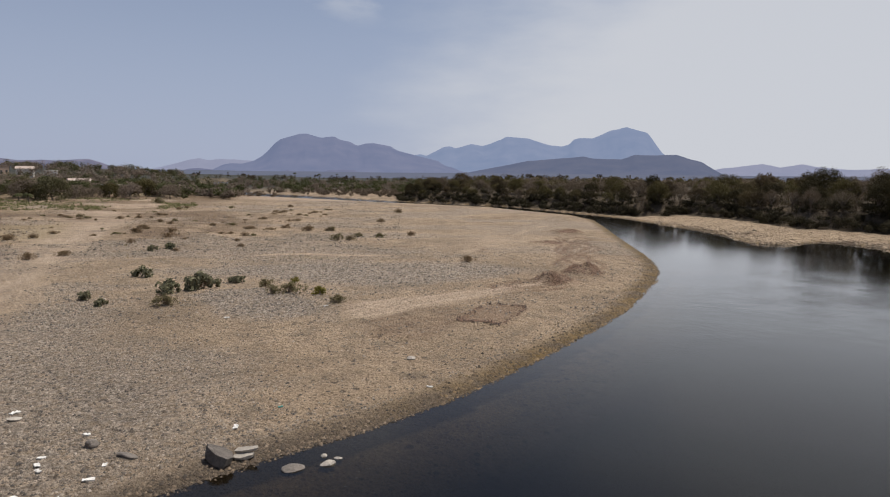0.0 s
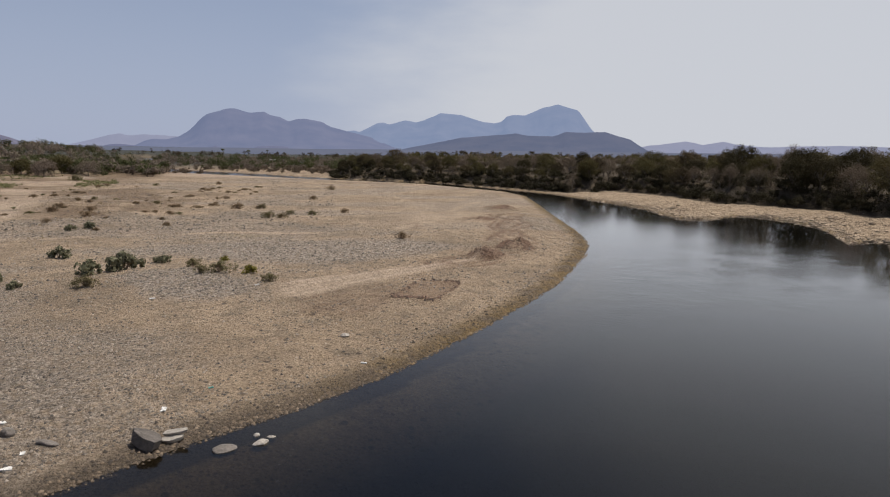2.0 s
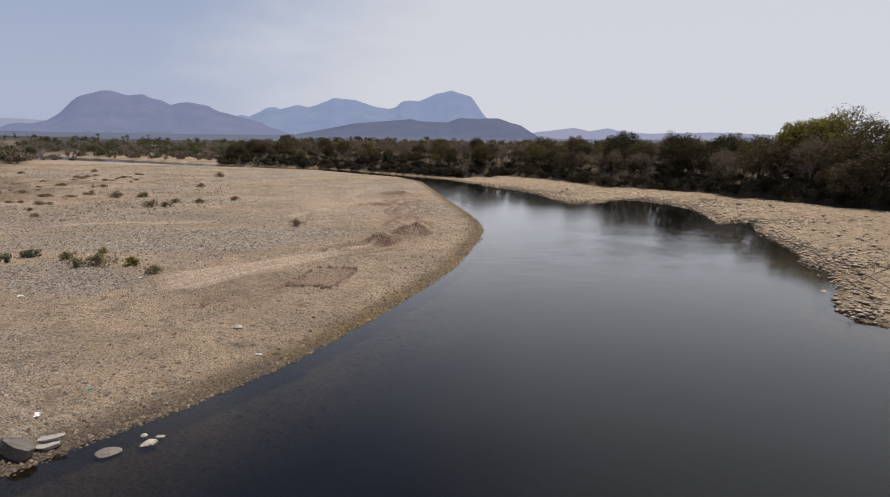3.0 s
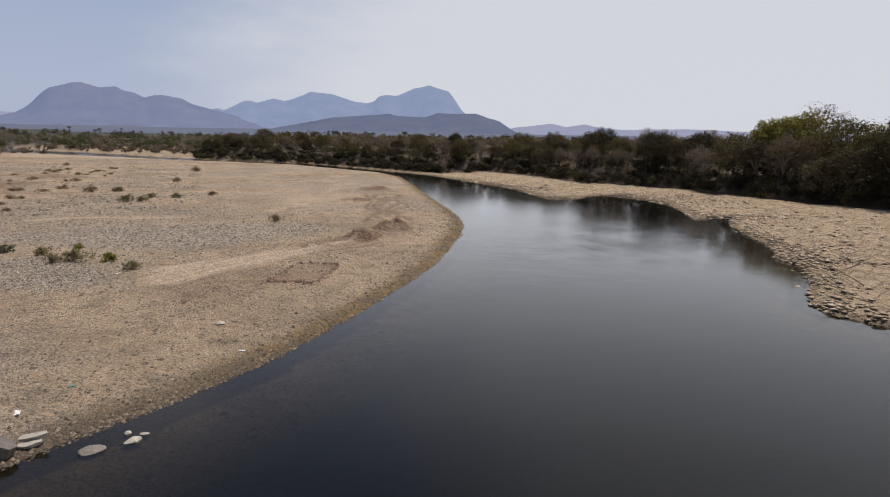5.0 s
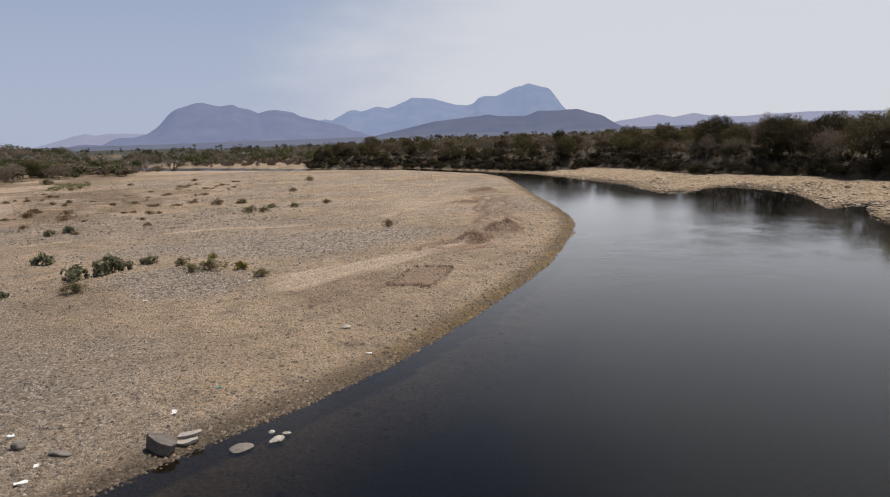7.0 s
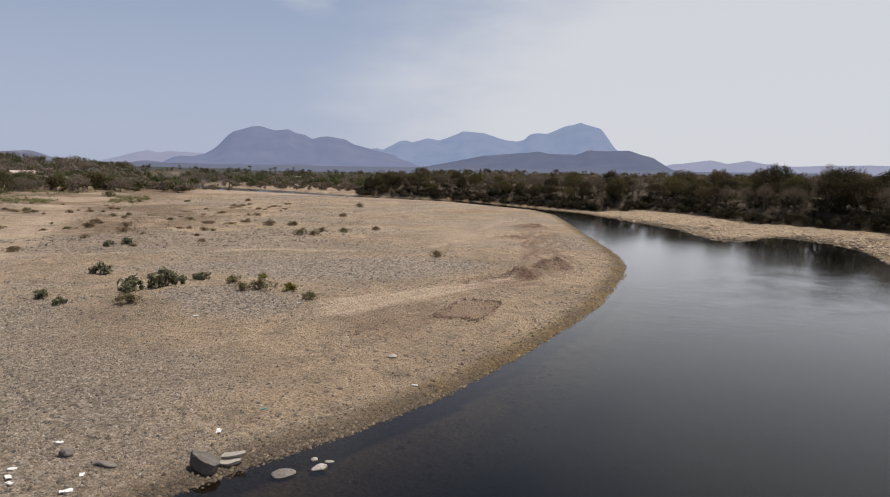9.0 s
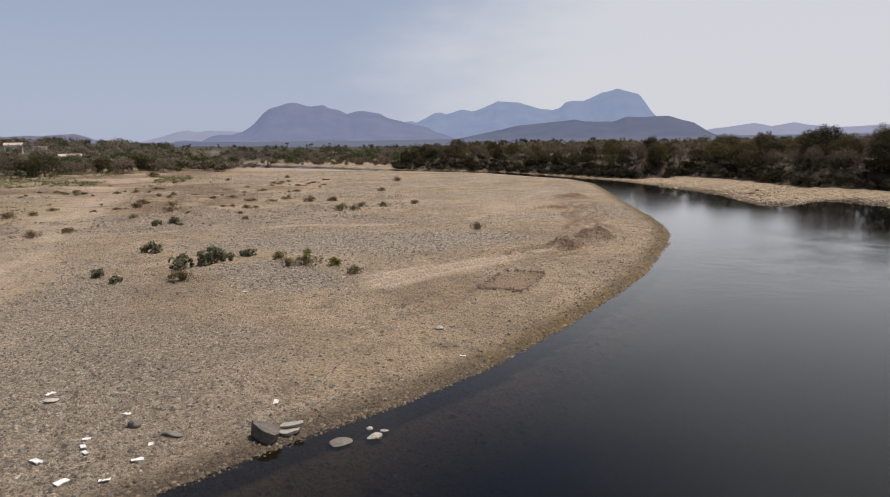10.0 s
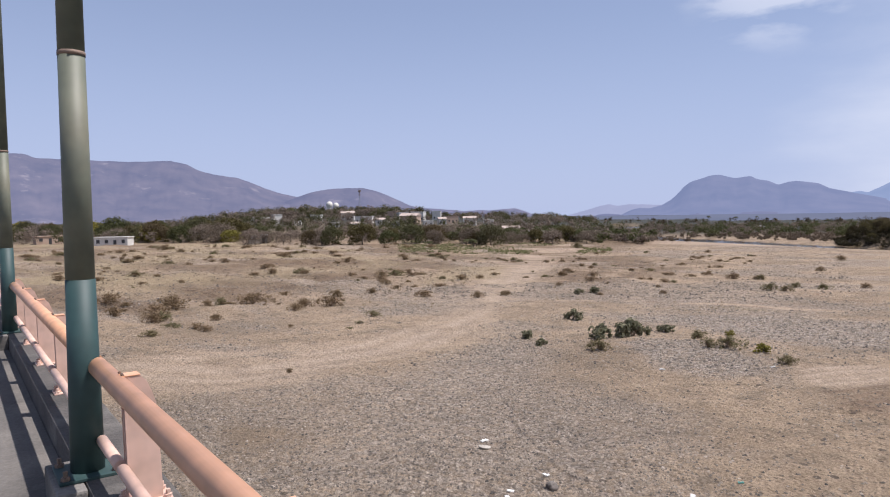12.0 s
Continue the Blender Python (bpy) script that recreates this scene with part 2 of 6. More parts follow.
def ground_z(x, y):
    x, y = np.asarray(x, float), np.asarray(y, float)
    d = river_dist(x, y)
    far_side = line_dist(x, y, FAR_SHORE) < line_dist(x, y, BAR_SHORE)
    r = np.hypot(x, y)
    # the gravel bar
    bar = 0.10 * smooth(0, 0.6, d) + 0.28 * smooth(0.3, 6, d) + 0.25 * (fbm(x / 14, y / 14, 3) - 0.5) * smooth(2, 12, d)
    bar = bar + 0.13 * (fbm(x / 2.6, y / 2.6, 5) - 0.5) * smooth(0.5, 5, d) + 0.10 * (fbm(x / 0.9, y / 0.9, 6, 2) - 0.5) * smooth(0.6, 3, d)
    bar = bar + 0.32 * np.abs(fbm(x / 7, y / 4.5, 7) - 0.5) * smooth(42, 62, y) * smooth(4, 14, d)
    bar = bar + 0.45 * np.exp(-((x + 11) ** 2 / 40 + (y - 41.5) ** 2 / 16))
    west = smooth(-40, -56, x + 0.12 * (y - 40))
    bar = bar + 1.2 * smooth(-45, -130, x) + west * (2.2 * np.abs(fbm(x / 9, y / 6, 8) - 0.5) + 0.75 * (fbm(x / 2.8, y / 2.2, 10) - 0.5))
    bar = bar + 0.5 * zone(x, y, RED_GRASS, 3.0) * fbm(x / 4, y / 3, 11)
    tr = line_dist(x, y, TRACK)
    bar = bar - 0.10 * np.exp(-(tr / 2.2) ** 2)
    for mx, my, rad, h in ((9.6, 49.6, 1.7, 0.75), (13.2, 54.0, 1.9, 0.8), (22.1, 118, 4, 0.45), (19.5, 90.5, 3.0, 0.5), (14.2, 76, 3, 0.35), (16.5, 72, 2.4, 0.35)):
        q = np.hypot(x - mx, y - my) / rad
        bar = bar + h * np.clip(1 - q, 0, 1) ** 0.8 * (0.1 + 1.8 * fbm(x * 1.7, y * 1.7, 9))
    # a shallow rectangular digging with a low rim, and a second one
    for cx, cy, hw, hl, deep in ((3.97, 37.6, 1.22, 2.7, 0.07), (-0.4, 34.2, 1.5, 2.3, 0.04)):
        u = (x - cx) * 0.92 - (y - cy) * 0.39
        v = (x - cx) * 0.39 + (y - cy) * 0.92
        e = np.maximum(np.abs(u) / hw, np.abs(v) / hl)
        bar = bar - deep * smooth(1.08, 0.85, e) + (0.07 + 0.33 * smooth(0, -hl, v)) * np.exp(-((e - 1.06) / 0.10) ** 2) * fbm(x * 2.2, y * 2.2, 12)
    # ruts left by a scraper, and rough tracks winding on from the heaps
    lines = np.sin(line_dist(x, y, [(-6, 35), (1, 42.5), (10, 49.5)]) * 7.5 + 4 * fbm(x / 5, y / 5, 43))
    bar = bar + 0.045 * lines * np.maximum(zone(x, y, SCRAPE, 0.6), zone(x, y, CHURNED, 0.6))
    bar = bar + 0.30 * (fbm(x * 1.5, y * 0.9, 14) - 0.5) * np.exp(-(line_dist(x, y, DUG_LINE) / 2.4) ** 2) - 0.16 * furrows(x, y)
    # the far bank: a cracked ledge, then a steep earth bank under the trees
    bank = inside(x, y, FAR_BANK_POLY)
    tl = line_dist(x, y, TREE_LINE)
    steps = fbm(x / 2.6, y / 2.6, 21)
    ledge = 0.22 * smooth(0, 0.5, d) + 0.35 * smooth(0.5, 14, d) + 0.55 * (np.floor(steps * 6) / 6 - 0.42) * smooth(0.1, 2.5, d) + 0.22 * (fbm(x * 0.8, y * 0.8, 23) - 0.5) * smooth(0.1, 1.5, d)
    up = np.where(bank, tl, -tl)
    ledge = ledge + 2.5 * smooth(-2.0, 2.0, up + 3 * (fbm(x / 6, y / 6, 25) - 0.5))
    z = np.where(far_side, ledge, bar)
    # the bed under the water
    z = np.where(d < 0, -0.05 - 1.6 * smooth(0, 9, -d) + 0.05 * (fbm(x * 1.2, y * 1.2, 31) - 0.5), z)
    # the rise that carries the town
    az = np.degrees(np.arctan2(x, y))
    rise = 6.8 * np.exp(-((az + 42) / 13) ** 2) * smooth(228, 345, r) + 2.2 * np.exp(-((az + 27) / 7) ** 2) * smooth(210, 320, r)
    z = z + np.where(d > 0, rise, 0)
    z = z + np.where(d > 0, 0.6 * smooth(240, 500, r), 0)
    return z


# ---- mesh helpers ----
def mesh_from(name, verts, faces, mat=None, shade=False):
    me = bpy.data.meshes.new(name)
    verts, faces = np.asarray(verts, np.float32), np.asarray(faces, np.int32)
    k, n = faces.shape
    me.vertices.add(len(verts))
    me.vertices.foreach_set("co", verts.ravel())
    me.loops.add(k * n)
    me.loops.foreach_set("vertex_index", np.ascontiguousarray(faces).ravel())
    me.polygons.add(k)
    me.polygons.foreach_set("loop_start", np.arange(k, dtype=np.int32) * n)
    me.update(calc_edges=True)
    if mat is not None:
        me.materials.append(mat)
    if shade:
        me.polygons.foreach_set("use_smooth", [True] * len(me.polygons))
    me.update()
    return me


def part(name, bm, mat, parent=None, label="", shade=False):
    """Links a bmesh, or a ready mesh, as one mesh object under a thing or a part."""
    if isinstance(bm, bpy.types.Mesh):
        me = bm
    else:
        me = bpy.data.meshes.new(name)
        bm.to_mesh(me)
        bm.free()
        me.materials.append(mat)
        if shade:
            me.polygons.foreach_set("use_smooth", [len(q.vertices) < 5 for q in me.polygons])
    ob = new(name, me)
    if parent is not None:
        ob.parent = parent
    if label:
        tagged(ob, label)
    return ob


def box(bm, x0, x1, y0, y1, z0, z1, bevel=0.0):
    m = Matrix.Translation(((x0 + x1) / 2, (y0 + y1) / 2, (z0 + z1) / 2)) @ Matrix.Diagonal((x1 - x0, y1 - y0, z1 - z0, 1))
    geo = bmesh.ops.create_cube(bm, size=1, matrix=m)
    if bevel:
        es = list({e for v in geo["verts"] for e in v.link_edges})
        bmesh.ops.bevel(bm, geom=es, offset=bevel, segments=2, affect="EDGES", profile=0.6)
    return geo["verts"]


def tube(bm, a, b, r0, r1, n=10, caps=True):
    a, b = Vector(a), Vector(b)
    d = b - a
    m = Matrix.Translation((a + b) / 2) @ d.to_track_quat("Z", "Y").to_matrix().to_4x4()
    bmesh.ops.create_cone(bm, cap_ends=caps, segments=n, radius1=r0, radius2=r1, depth=d.length, matrix=m)


# ---- materials ----
def material(name):
    m = bpy.data.materials.new(name)
    m.use_nodes = True
    return m, m.node_tree.nodes, m.node_tree.links, m.node_tree.nodes["Principled BSDF"]


def mixed(nt, fac, a, b):
    """A colour mix; a and b are colours or sockets."""
    n = nt.nodes.new("ShaderNodeMix")
    n.data_type = "RGBA"
    for key, v in (("A", a), ("B", b)):
        if isinstance(v, tuple):
            n.inputs[key].default_value = (*v, 1)
        else:
            nt.links.new(v, n.inputs[key])
    if isinstance(fac, float):
        n.inputs["Factor"].default_value = fac
    else:
        nt.links.new(fac, n.inputs["Factor"])
    return n.outputs["Result"]


def noise_fac(nt, scale, lo, hi, detail=5.0, coord="Object", rough=0.6):
    tc = nt.nodes.new("ShaderNodeTexCoord")
    n = nt.nodes.new("ShaderNodeTexNoise")
    n.inputs["Scale"].default_value = scale
    n.inputs["Detail"].default_value = detail
    n.inputs["Roughness"].default_value = rough
    nt.links.new(tc.outputs[coord], n.inputs["Vector"])
    r = nt.nodes.new("ShaderNodeMapRange")
    r.inputs["From Min"].default_value = lo
    r.inputs["From Max"].default_value = hi
    nt.links.new(n.outputs["Fac"], r.inputs["Value"])
    return r.outputs["Result"]


def bump(nt, height, strength, distance, bsdf):
    b = nt.nodes.new("ShaderNodeBump")
    b.inputs["Strength"].default_value = strength
    b.inputs["Distance"].default_value = distance
    nt.links.new(height, b.inputs["Height"])
    nt.links.new(b.outputs["Normal"], bsdf.inputs["Normal"])


def plain(name, c1, c2, scale=4.0, rough=0.8, fine=40.0, relief=0.004, metal=0.0, c3=None):
    """Two tones in soft patches, a fine grain and a fine relief."""
    m, n, l, p = material(name)
    nt = m.node_tree
    col = mixed(nt, noise_fac(nt, scale, 0.35, 0.65), c1, c2)
    if c3 is not None:
        col = mixed(nt, noise_fac(nt, scale * 0.37, 0.55, 0.72), col, c3)
    g = noise_fac(nt, fine, 0.3, 0.7, 2.0)
    hs = n.new("ShaderNodeHueSaturation")
    mr = n.new("ShaderNodeMapRange")
    mr.inputs["To Min"].default_value, mr.inputs["To Max"].default_value = 0.85, 1.15
    l.new(g, mr.inputs["Value"])
    l.new(mr.outputs["Result"], hs.inputs["Value"])
    l.new(col, hs.inputs["Color"])
    l.new(hs.outputs["Color"], p.inputs["Base Color"])
    p.inputs["Roughness"].default_value = rough
    p.inputs["Metallic"].default_value = metal
    if relief:
        bump(nt, g, 0.6, relief, p)
    return m


def leafy(name, c1, c2, c3=None):
    """Leaves: tones vary leaf by leaf and plant by plant; a little light comes through."""
    m, n, l, p = material(name)
    nt = m.node_tree
    geo = n.new("ShaderNodeNewGeometry")
    oi = n.new("ShaderNodeObjectInfo")
    col = mixed(nt, geo.outputs["Random Per Island"], c1, c2)
    if c3 is not None:
        mr = n.new("ShaderNodeMapRange")
        mr.inputs["From Min"].default_value, mr.inputs["From Max"].default_value = 0.45, 1.0
        mr.inputs["To Max"].default_value = 0.8
        l.new(oi.outputs["Random"], mr.inputs["Value"])
        col = mixed(nt, mr.outputs["Result"], col, c3)
    l.new(col, p.inputs["Base Color"])
    p.inputs["Roughness"].default_value = 0.8
    p.inputs["Specular IOR Level"].default_value = 0.08
    tr = n.new("ShaderNodeBsdfTranslucent")
    l.new(col, tr.inputs["Color"])
    mx = n.new("ShaderNodeMixShader")
    mx.inputs["Fac"].default_value = 0.36
    out = n["Material Output"]
    l.new(p.outputs["BSDF"], mx.inputs[1])
    l.new(tr.outputs["BSDF"], mx.inputs[2])
    l.new(mx.outputs["Shader"], out.inputs["Surface"])
    return m


def attribute(nt, name):
    a = nt.nodes.new("ShaderNodeAttribute")
    a.attribute_name = name
    return a.outputs["Fac"]


def ground_material():
    m, n, l, p = material("sand_and_gravel")
    nt = m.node_tree
    sand = mixed(nt, noise_fac(nt, 0.22, 0.35, 0.65), (0.340, 0.254, 0.172), (0.275, 0.205, 0.139))
    sand = mixed(nt, noise_fac(nt, 1.7, 0.4, 0.75), sand, (0.370, 0.282, 0.196))
    sand = mixed(nt, noise_fac(nt, 0.10, 0.45, 0.66, 7.0), sand, (0.215, 0.162, 0.112))
    sand = mixed(nt, noise_fac(nt, 0.60, 0.50, 0.66, 9.0, rough=0.7), sand, (0.190, 0.146, 0.104))
    # gravel: stones as cells of several greys
    tc = n.new("ShaderNodeTexCoord")
    vor = n.new("ShaderNodeTexVoronoi")
    vor.inputs["Scale"].default_value = 7.0
    l.new(tc.outputs["Object"], vor.inputs["Vector"])
    bw = n.new("ShaderNodeRGBToBW")
    l.new(vor.outputs["Color"], bw.inputs["Color"])
    mr = n.new("ShaderNodeMapRange")
    mr.inputs["From Min"].default_value, mr.inputs["From Max"].default_value = 0.2, 0.8
    l.new(bw.outputs["Val"], mr.inputs["Value"])
    stone = mixed(nt, mr.outputs["Result"], (0.125, 0.106, 0.090), (0.385, 0.330, 0.276))
    grav = attribute(nt, "gravel")
    mg = n.new("ShaderNodeMath")
    mg.operation = "MULTIPLY"
    l.new(grav, mg.inputs[0])
    l.new(noise_fac(nt, 2.5, 0.25, 0.6), mg.inputs[1])
    col = mixed(nt, mg.outputs["Value"], sand, stone)
    # scattered stones of uneven sizes everywhere on the sand
    def stones(base, scale, size, tone, amount):
        v = n.new("ShaderNodeTexVoronoi")
        v.inputs["Scale"].default_value = scale
        l.new(tc.outputs["Object"], v.inputs["Vector"])
        ch = n.new("ShaderNodeSeparateColor")
        l.new(v.outputs["Color"], ch.inputs["Color"])
        sq = n.new("ShaderNodeMath")
        sq.operation = "POWER"
        sq.inputs[1].default_value = 2.0
        l.new(ch.outputs["Red"], sq.inputs[0])
        lim = n.new("ShaderNodeMath")
        lim.operation = "MULTIPLY"
        lim.inputs[1].default_value = size
        l.new(sq.outputs["Value"], lim.inputs[0])
        dif = n.new("ShaderNodeMath")
        dif.operation = "SUBTRACT"
        l.new(lim.outputs["Value"], dif.inputs[0])
        l.new(v.outputs["Distance"], dif.inputs[1])
        k = n.new("ShaderNodeMapRange")
        k.inputs["From Min"].default_value, k.inputs["From Max"].default_value = 0.0, 0.05
        k.inputs["To Max"].default_value = amount
        l.new(dif.outputs["Value"], k.inputs["Value"])
        return mixed(nt, k.outputs["Result"], base, tone)

    col = stones(col, 2.3, 0.34, (0.085, 0.068, 0.054), 0.75)
    col = stones(col, 5.3, 0.42, (0.105, 0.084, 0.066), 0.62)
    col = stones(col, 3.7, 0.22, (0.440, 0.385, 0.320), 0.7)
    col = mixed(nt, attribute(nt, "track"), col, mixed(nt, noise_fac(nt, 0.7, 0.3, 0.7), (0.470, 0.368, 0.276), (0.370, 0.288, 0.216)))
    col = mixed(nt, attribute(nt, "dug_and_scarp_shade"), col, (0.150, 0.092, 0.064))
    col = mixed(nt, attribute(nt, "dry_grass"), col, mixed(nt, noise_fac(nt, 0.6, 0.35, 0.65), (0.205, 0.146, 0.096), (0.135, 0.096, 0.066)))
    col = mixed(nt, attribute(nt, "straw"), col, mixed(nt, noise_fac(nt, 0.8, 0.35, 0.65), (0.310, 0.245, 0.155), (0.260, 0.200, 0.128)))
    ledge = mixed(nt, noise_fac(nt, 0.9, 0.4, 0.62), (0.370, 0.285, 0.196), (0.270, 0.200, 0.134))
    wob = n.new("ShaderNodeTexNoise")
    wob.inputs["Scale"].default_value = 0.7
    wob.inputs["Detail"].default_value = 5.0
    warp = n.new("ShaderNodeMixRGB")
    warp.blend_type = "ADD"
    warp.inputs["Fac"].default_value = 1.0
    l.new(tc.outputs["Object"], wob.inputs["Vector"])
    l.new(tc.outputs["Object"], warp.inputs["Color1"])
    l.new(wob.outputs["Color"], warp.inputs["Color2"])
    crack = n.new("ShaderNodeTexVoronoi")
    crack.feature = "DISTANCE_TO_EDGE"
    crack.inputs["Scale"].default_value = 0.95
    l.new(warp.outputs["Color"], crack.inputs["Vector"])
    cr = n.new("ShaderNodeMapRange")
    cr.inputs["From Min"].default_value, cr.inputs["From Max"].default_value = 0.065, 0.014
    cr.inputs["To Max"].default_value = 0.7
    l.new(crack.outputs["Distance"], cr.inputs["Value"])
    ledge = mixed(nt, cr.outputs["Result"], ledge, (0.10, 0.070, 0.045))
    col = mixed(nt, attribute(nt, "ledge"), col, ledge)
    col = mixed(nt, attribute(nt, "earth"), col, mixed(nt, noise_fac(nt, 0.5, 0.35, 0.65), (0.060, 0.046, 0.032), (0.10, 0.078, 0.053)))
    col = mixed(nt, attribute(nt, "scrub"), col, mixed(nt, noise_fac(nt, 0.03, 0.35, 0.65), (0.034, 0.038, 0.034), (0.055, 0.053, 0.046)))
    wet = mixed(nt, attribute(nt, "algae"), (0.115, 0.090, 0.066), mixed(nt, noise_fac(nt, 1.4, 0.35, 0.65), (0.185, 0.124, 0.055), (0.125, 0.088, 0.040)))
    col = mixed(nt, attribute(nt, "wet"), col, wet)
    # bed colour darkens away from the shore, standing for light lost in deep water
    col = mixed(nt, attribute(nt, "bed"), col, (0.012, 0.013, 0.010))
    g = noise_fac(nt, 9.0, 0.25, 0.75, 6.0, rough=0.7)
    hs = n.new("ShaderNodeHueSaturation")
    gv = n.new("ShaderNodeMapRange")
    gv.inputs["To Min"].default_value, gv.inputs["To Max"].default_value = 0.50, 1.46
    l.new(g, gv.inputs["Value"])
    l.new(gv.outputs["Result"], hs.inputs["Value"])
    l.new(col, hs.inputs["Color"])
    l.new(hs.outputs["Color"], p.inputs["Base Color"])
    p.inputs["Roughness"].default_value = 0.95
    p.inputs["Specular IOR Level"].default_value = 0.15
    low = noise_fac(nt, 2.4, 0.25, 0.75, 4.0)
    sm = n.new("ShaderNodeMath")
    sm.operation = "MULTIPLY_ADD"
    sm.inputs[1].default_value = 2.0
    l.new(low, sm.inputs[0])
    l.new(g, sm.inputs[2])
    bump(nt, sm.outputs["Value"], 1.0, 0.10, p)
    return m


def water_material():
    m, n, l, p = material("river_water")
    nt = m.node_tree
    tr = n.new("ShaderNodeBsdfTransparent")
    tr.inputs["Color"].default_value = (0.34, 0.32, 0.25, 1)
    gl = n.new("ShaderNodeBsdfGlossy")
    fr = n.new("ShaderNodeFresnel")
    fr.inputs["IOR"].default_value = 1.33
    b = n.new("ShaderNodeBump")
    b.inputs["Strength"].default_value = 0.18
    b.inputs["Distance"].default_value = 0.05
    tc = n.new("ShaderNodeTexCoord")
    mp = n.new("ShaderNodeMapping")
    mp.inputs["Scale"].default_value = (1.0, 0.45, 1.0)
    mp.inputs["Rotation"].default_value = (0, 0, radians(20))
    nz = n.new("ShaderNodeTexNoise")
    nz.inputs["Scale"].default_value = 4.2
    nz.inputs["Detail"].default_value = 4.0
    l.new(tc.outputs["Object"], mp.inputs["Vector"])
    l.new(mp.outputs["Vector"], nz.inputs["Vector"])
    patch = n.new("ShaderNodeMath")
    patch.operation = "MULTIPLY"
    l.new(noise_fac(nt, 0.22, 0.40, 0.62, 5.0), patch.inputs[0])
    l.new(attribute(nt, "ripple"), patch.inputs[1])
    add = n.new("ShaderNodeMath")
    add.operation = "MULTIPLY_ADD"
    add.inputs[1].default_value = 4.0
    add.inputs[2].default_value = 0.07
    l.new(patch.outputs["Value"], add.inputs[0])
    mul = n.new("ShaderNodeMath")
    mul.operation = "MULTIPLY"
    l.new(nz.outputs["Fac"], mul.inputs[0])
    l.new(add.outputs["Value"], mul.inputs[1])
    l.new(mul.outputs["Value"], b.inputs["Height"])
    calm = n.new("ShaderNodeMapRange")
    calm.inputs["To Min"].default_value, calm.inputs["To Max"].default_value = 0.125, 0.08
    l.new(attribute(nt, "calm"), calm.inputs["Value"])
    l.new(calm.outputs["Result"], gl.inputs["Roughness"])
    for node in (gl, fr):
        l.new(b.outputs["Normal"], node.inputs["Normal"])
    mx = n.new("ShaderNodeMixShader")
    pw = n.new("ShaderNodeMath")
    pw.operation = "POWER"
    pw.inputs[1].default_value = 1.3
    ml = n.new("ShaderNodeMath")
    ml.operation = "MULTIPLY"
    ml.use_clamp = True
    ml.inputs[1].default_value = 2.38
    l.new(fr.outputs["Fac"], pw.inputs[0])
    l.new(pw.outputs["Value"], ml.inputs[0])
    l.new(ml.outputs["Value"], mx.inputs["Fac"])
    l.new(tr.outputs["BSDF"], mx.inputs[1])
    l.new(gl.outputs["BSDF"], mx.inputs[2])
    l.new(mx.outputs["Shader"], n["Material Output"].inputs["Surface"])
    n.remove(p)
    return m


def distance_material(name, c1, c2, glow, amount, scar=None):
    """Far hills; an emission glow paints in the haze of kilometres of bright air."""
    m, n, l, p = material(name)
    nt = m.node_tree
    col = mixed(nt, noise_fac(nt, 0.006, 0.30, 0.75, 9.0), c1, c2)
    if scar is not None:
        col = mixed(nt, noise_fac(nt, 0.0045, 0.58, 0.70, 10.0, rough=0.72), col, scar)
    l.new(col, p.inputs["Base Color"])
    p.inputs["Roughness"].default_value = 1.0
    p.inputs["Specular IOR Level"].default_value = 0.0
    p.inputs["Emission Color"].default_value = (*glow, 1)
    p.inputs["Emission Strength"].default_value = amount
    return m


M_GROUND = ground_material()
M_WATER = water_material()
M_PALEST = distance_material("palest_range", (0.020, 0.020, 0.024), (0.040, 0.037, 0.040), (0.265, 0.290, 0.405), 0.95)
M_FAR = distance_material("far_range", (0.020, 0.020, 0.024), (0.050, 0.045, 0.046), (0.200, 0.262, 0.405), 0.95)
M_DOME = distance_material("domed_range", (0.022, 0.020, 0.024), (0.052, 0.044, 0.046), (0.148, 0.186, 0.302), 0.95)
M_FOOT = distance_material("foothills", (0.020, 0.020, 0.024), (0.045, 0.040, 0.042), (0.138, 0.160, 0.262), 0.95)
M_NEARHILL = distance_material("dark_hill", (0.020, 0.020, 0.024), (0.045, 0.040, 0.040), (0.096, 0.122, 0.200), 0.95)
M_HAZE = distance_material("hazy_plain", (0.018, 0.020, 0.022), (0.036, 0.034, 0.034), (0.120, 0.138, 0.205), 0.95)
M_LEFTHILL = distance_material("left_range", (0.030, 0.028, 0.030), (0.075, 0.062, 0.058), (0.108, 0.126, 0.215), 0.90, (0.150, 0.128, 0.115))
M_PAINT = plain("salmon_paint", (0.62, 0.33, 0.19), (0.57, 0.30, 0.17), 1.2, 0.45, 5, 0.0, c3=(0.54, 0.30, 0.18))
M_PAINT_PALE = plain("pale_pink_paint", (0.62, 0.42, 0.33), (0.58, 0.39, 0.31), 1.4, 0.5, 6, 0.0, c3=(0.52, 0.38, 0.31))
M_POLE = plain("weathered_pole_paint", (0.120, 0.125, 0.088), (0.090, 0.104, 0.078), 1.6, 0.6, 6, 0.0, c3=(0.16, 0.15, 0.10))
M_POLE_BASE = plain("dark_teal_paint", (0.015, 0.042, 0.041), (0.021, 0.052, 0.050), 2.0, 0.6, 7, 0.0, c3=(0.042, 0.072, 0.066))
M_CONCRETE = plain("weathered_concrete", (0.20, 0.185, 0.165), (0.13, 0.12, 0.108), 2.2, 0.9, 30, 0.004, c3=(0.075, 0.07, 0.062))
# Plinth concrete darkened to put the shade of its inner face into the colour.
M_PLINTH_SHADE = plain("shade_dark_concrete", (0.085, 0.076, 0.068), (0.05, 0.046, 0.042), 2.6, 0.9, 30, 0.006, c3=(0.16, 0.148, 0.13))
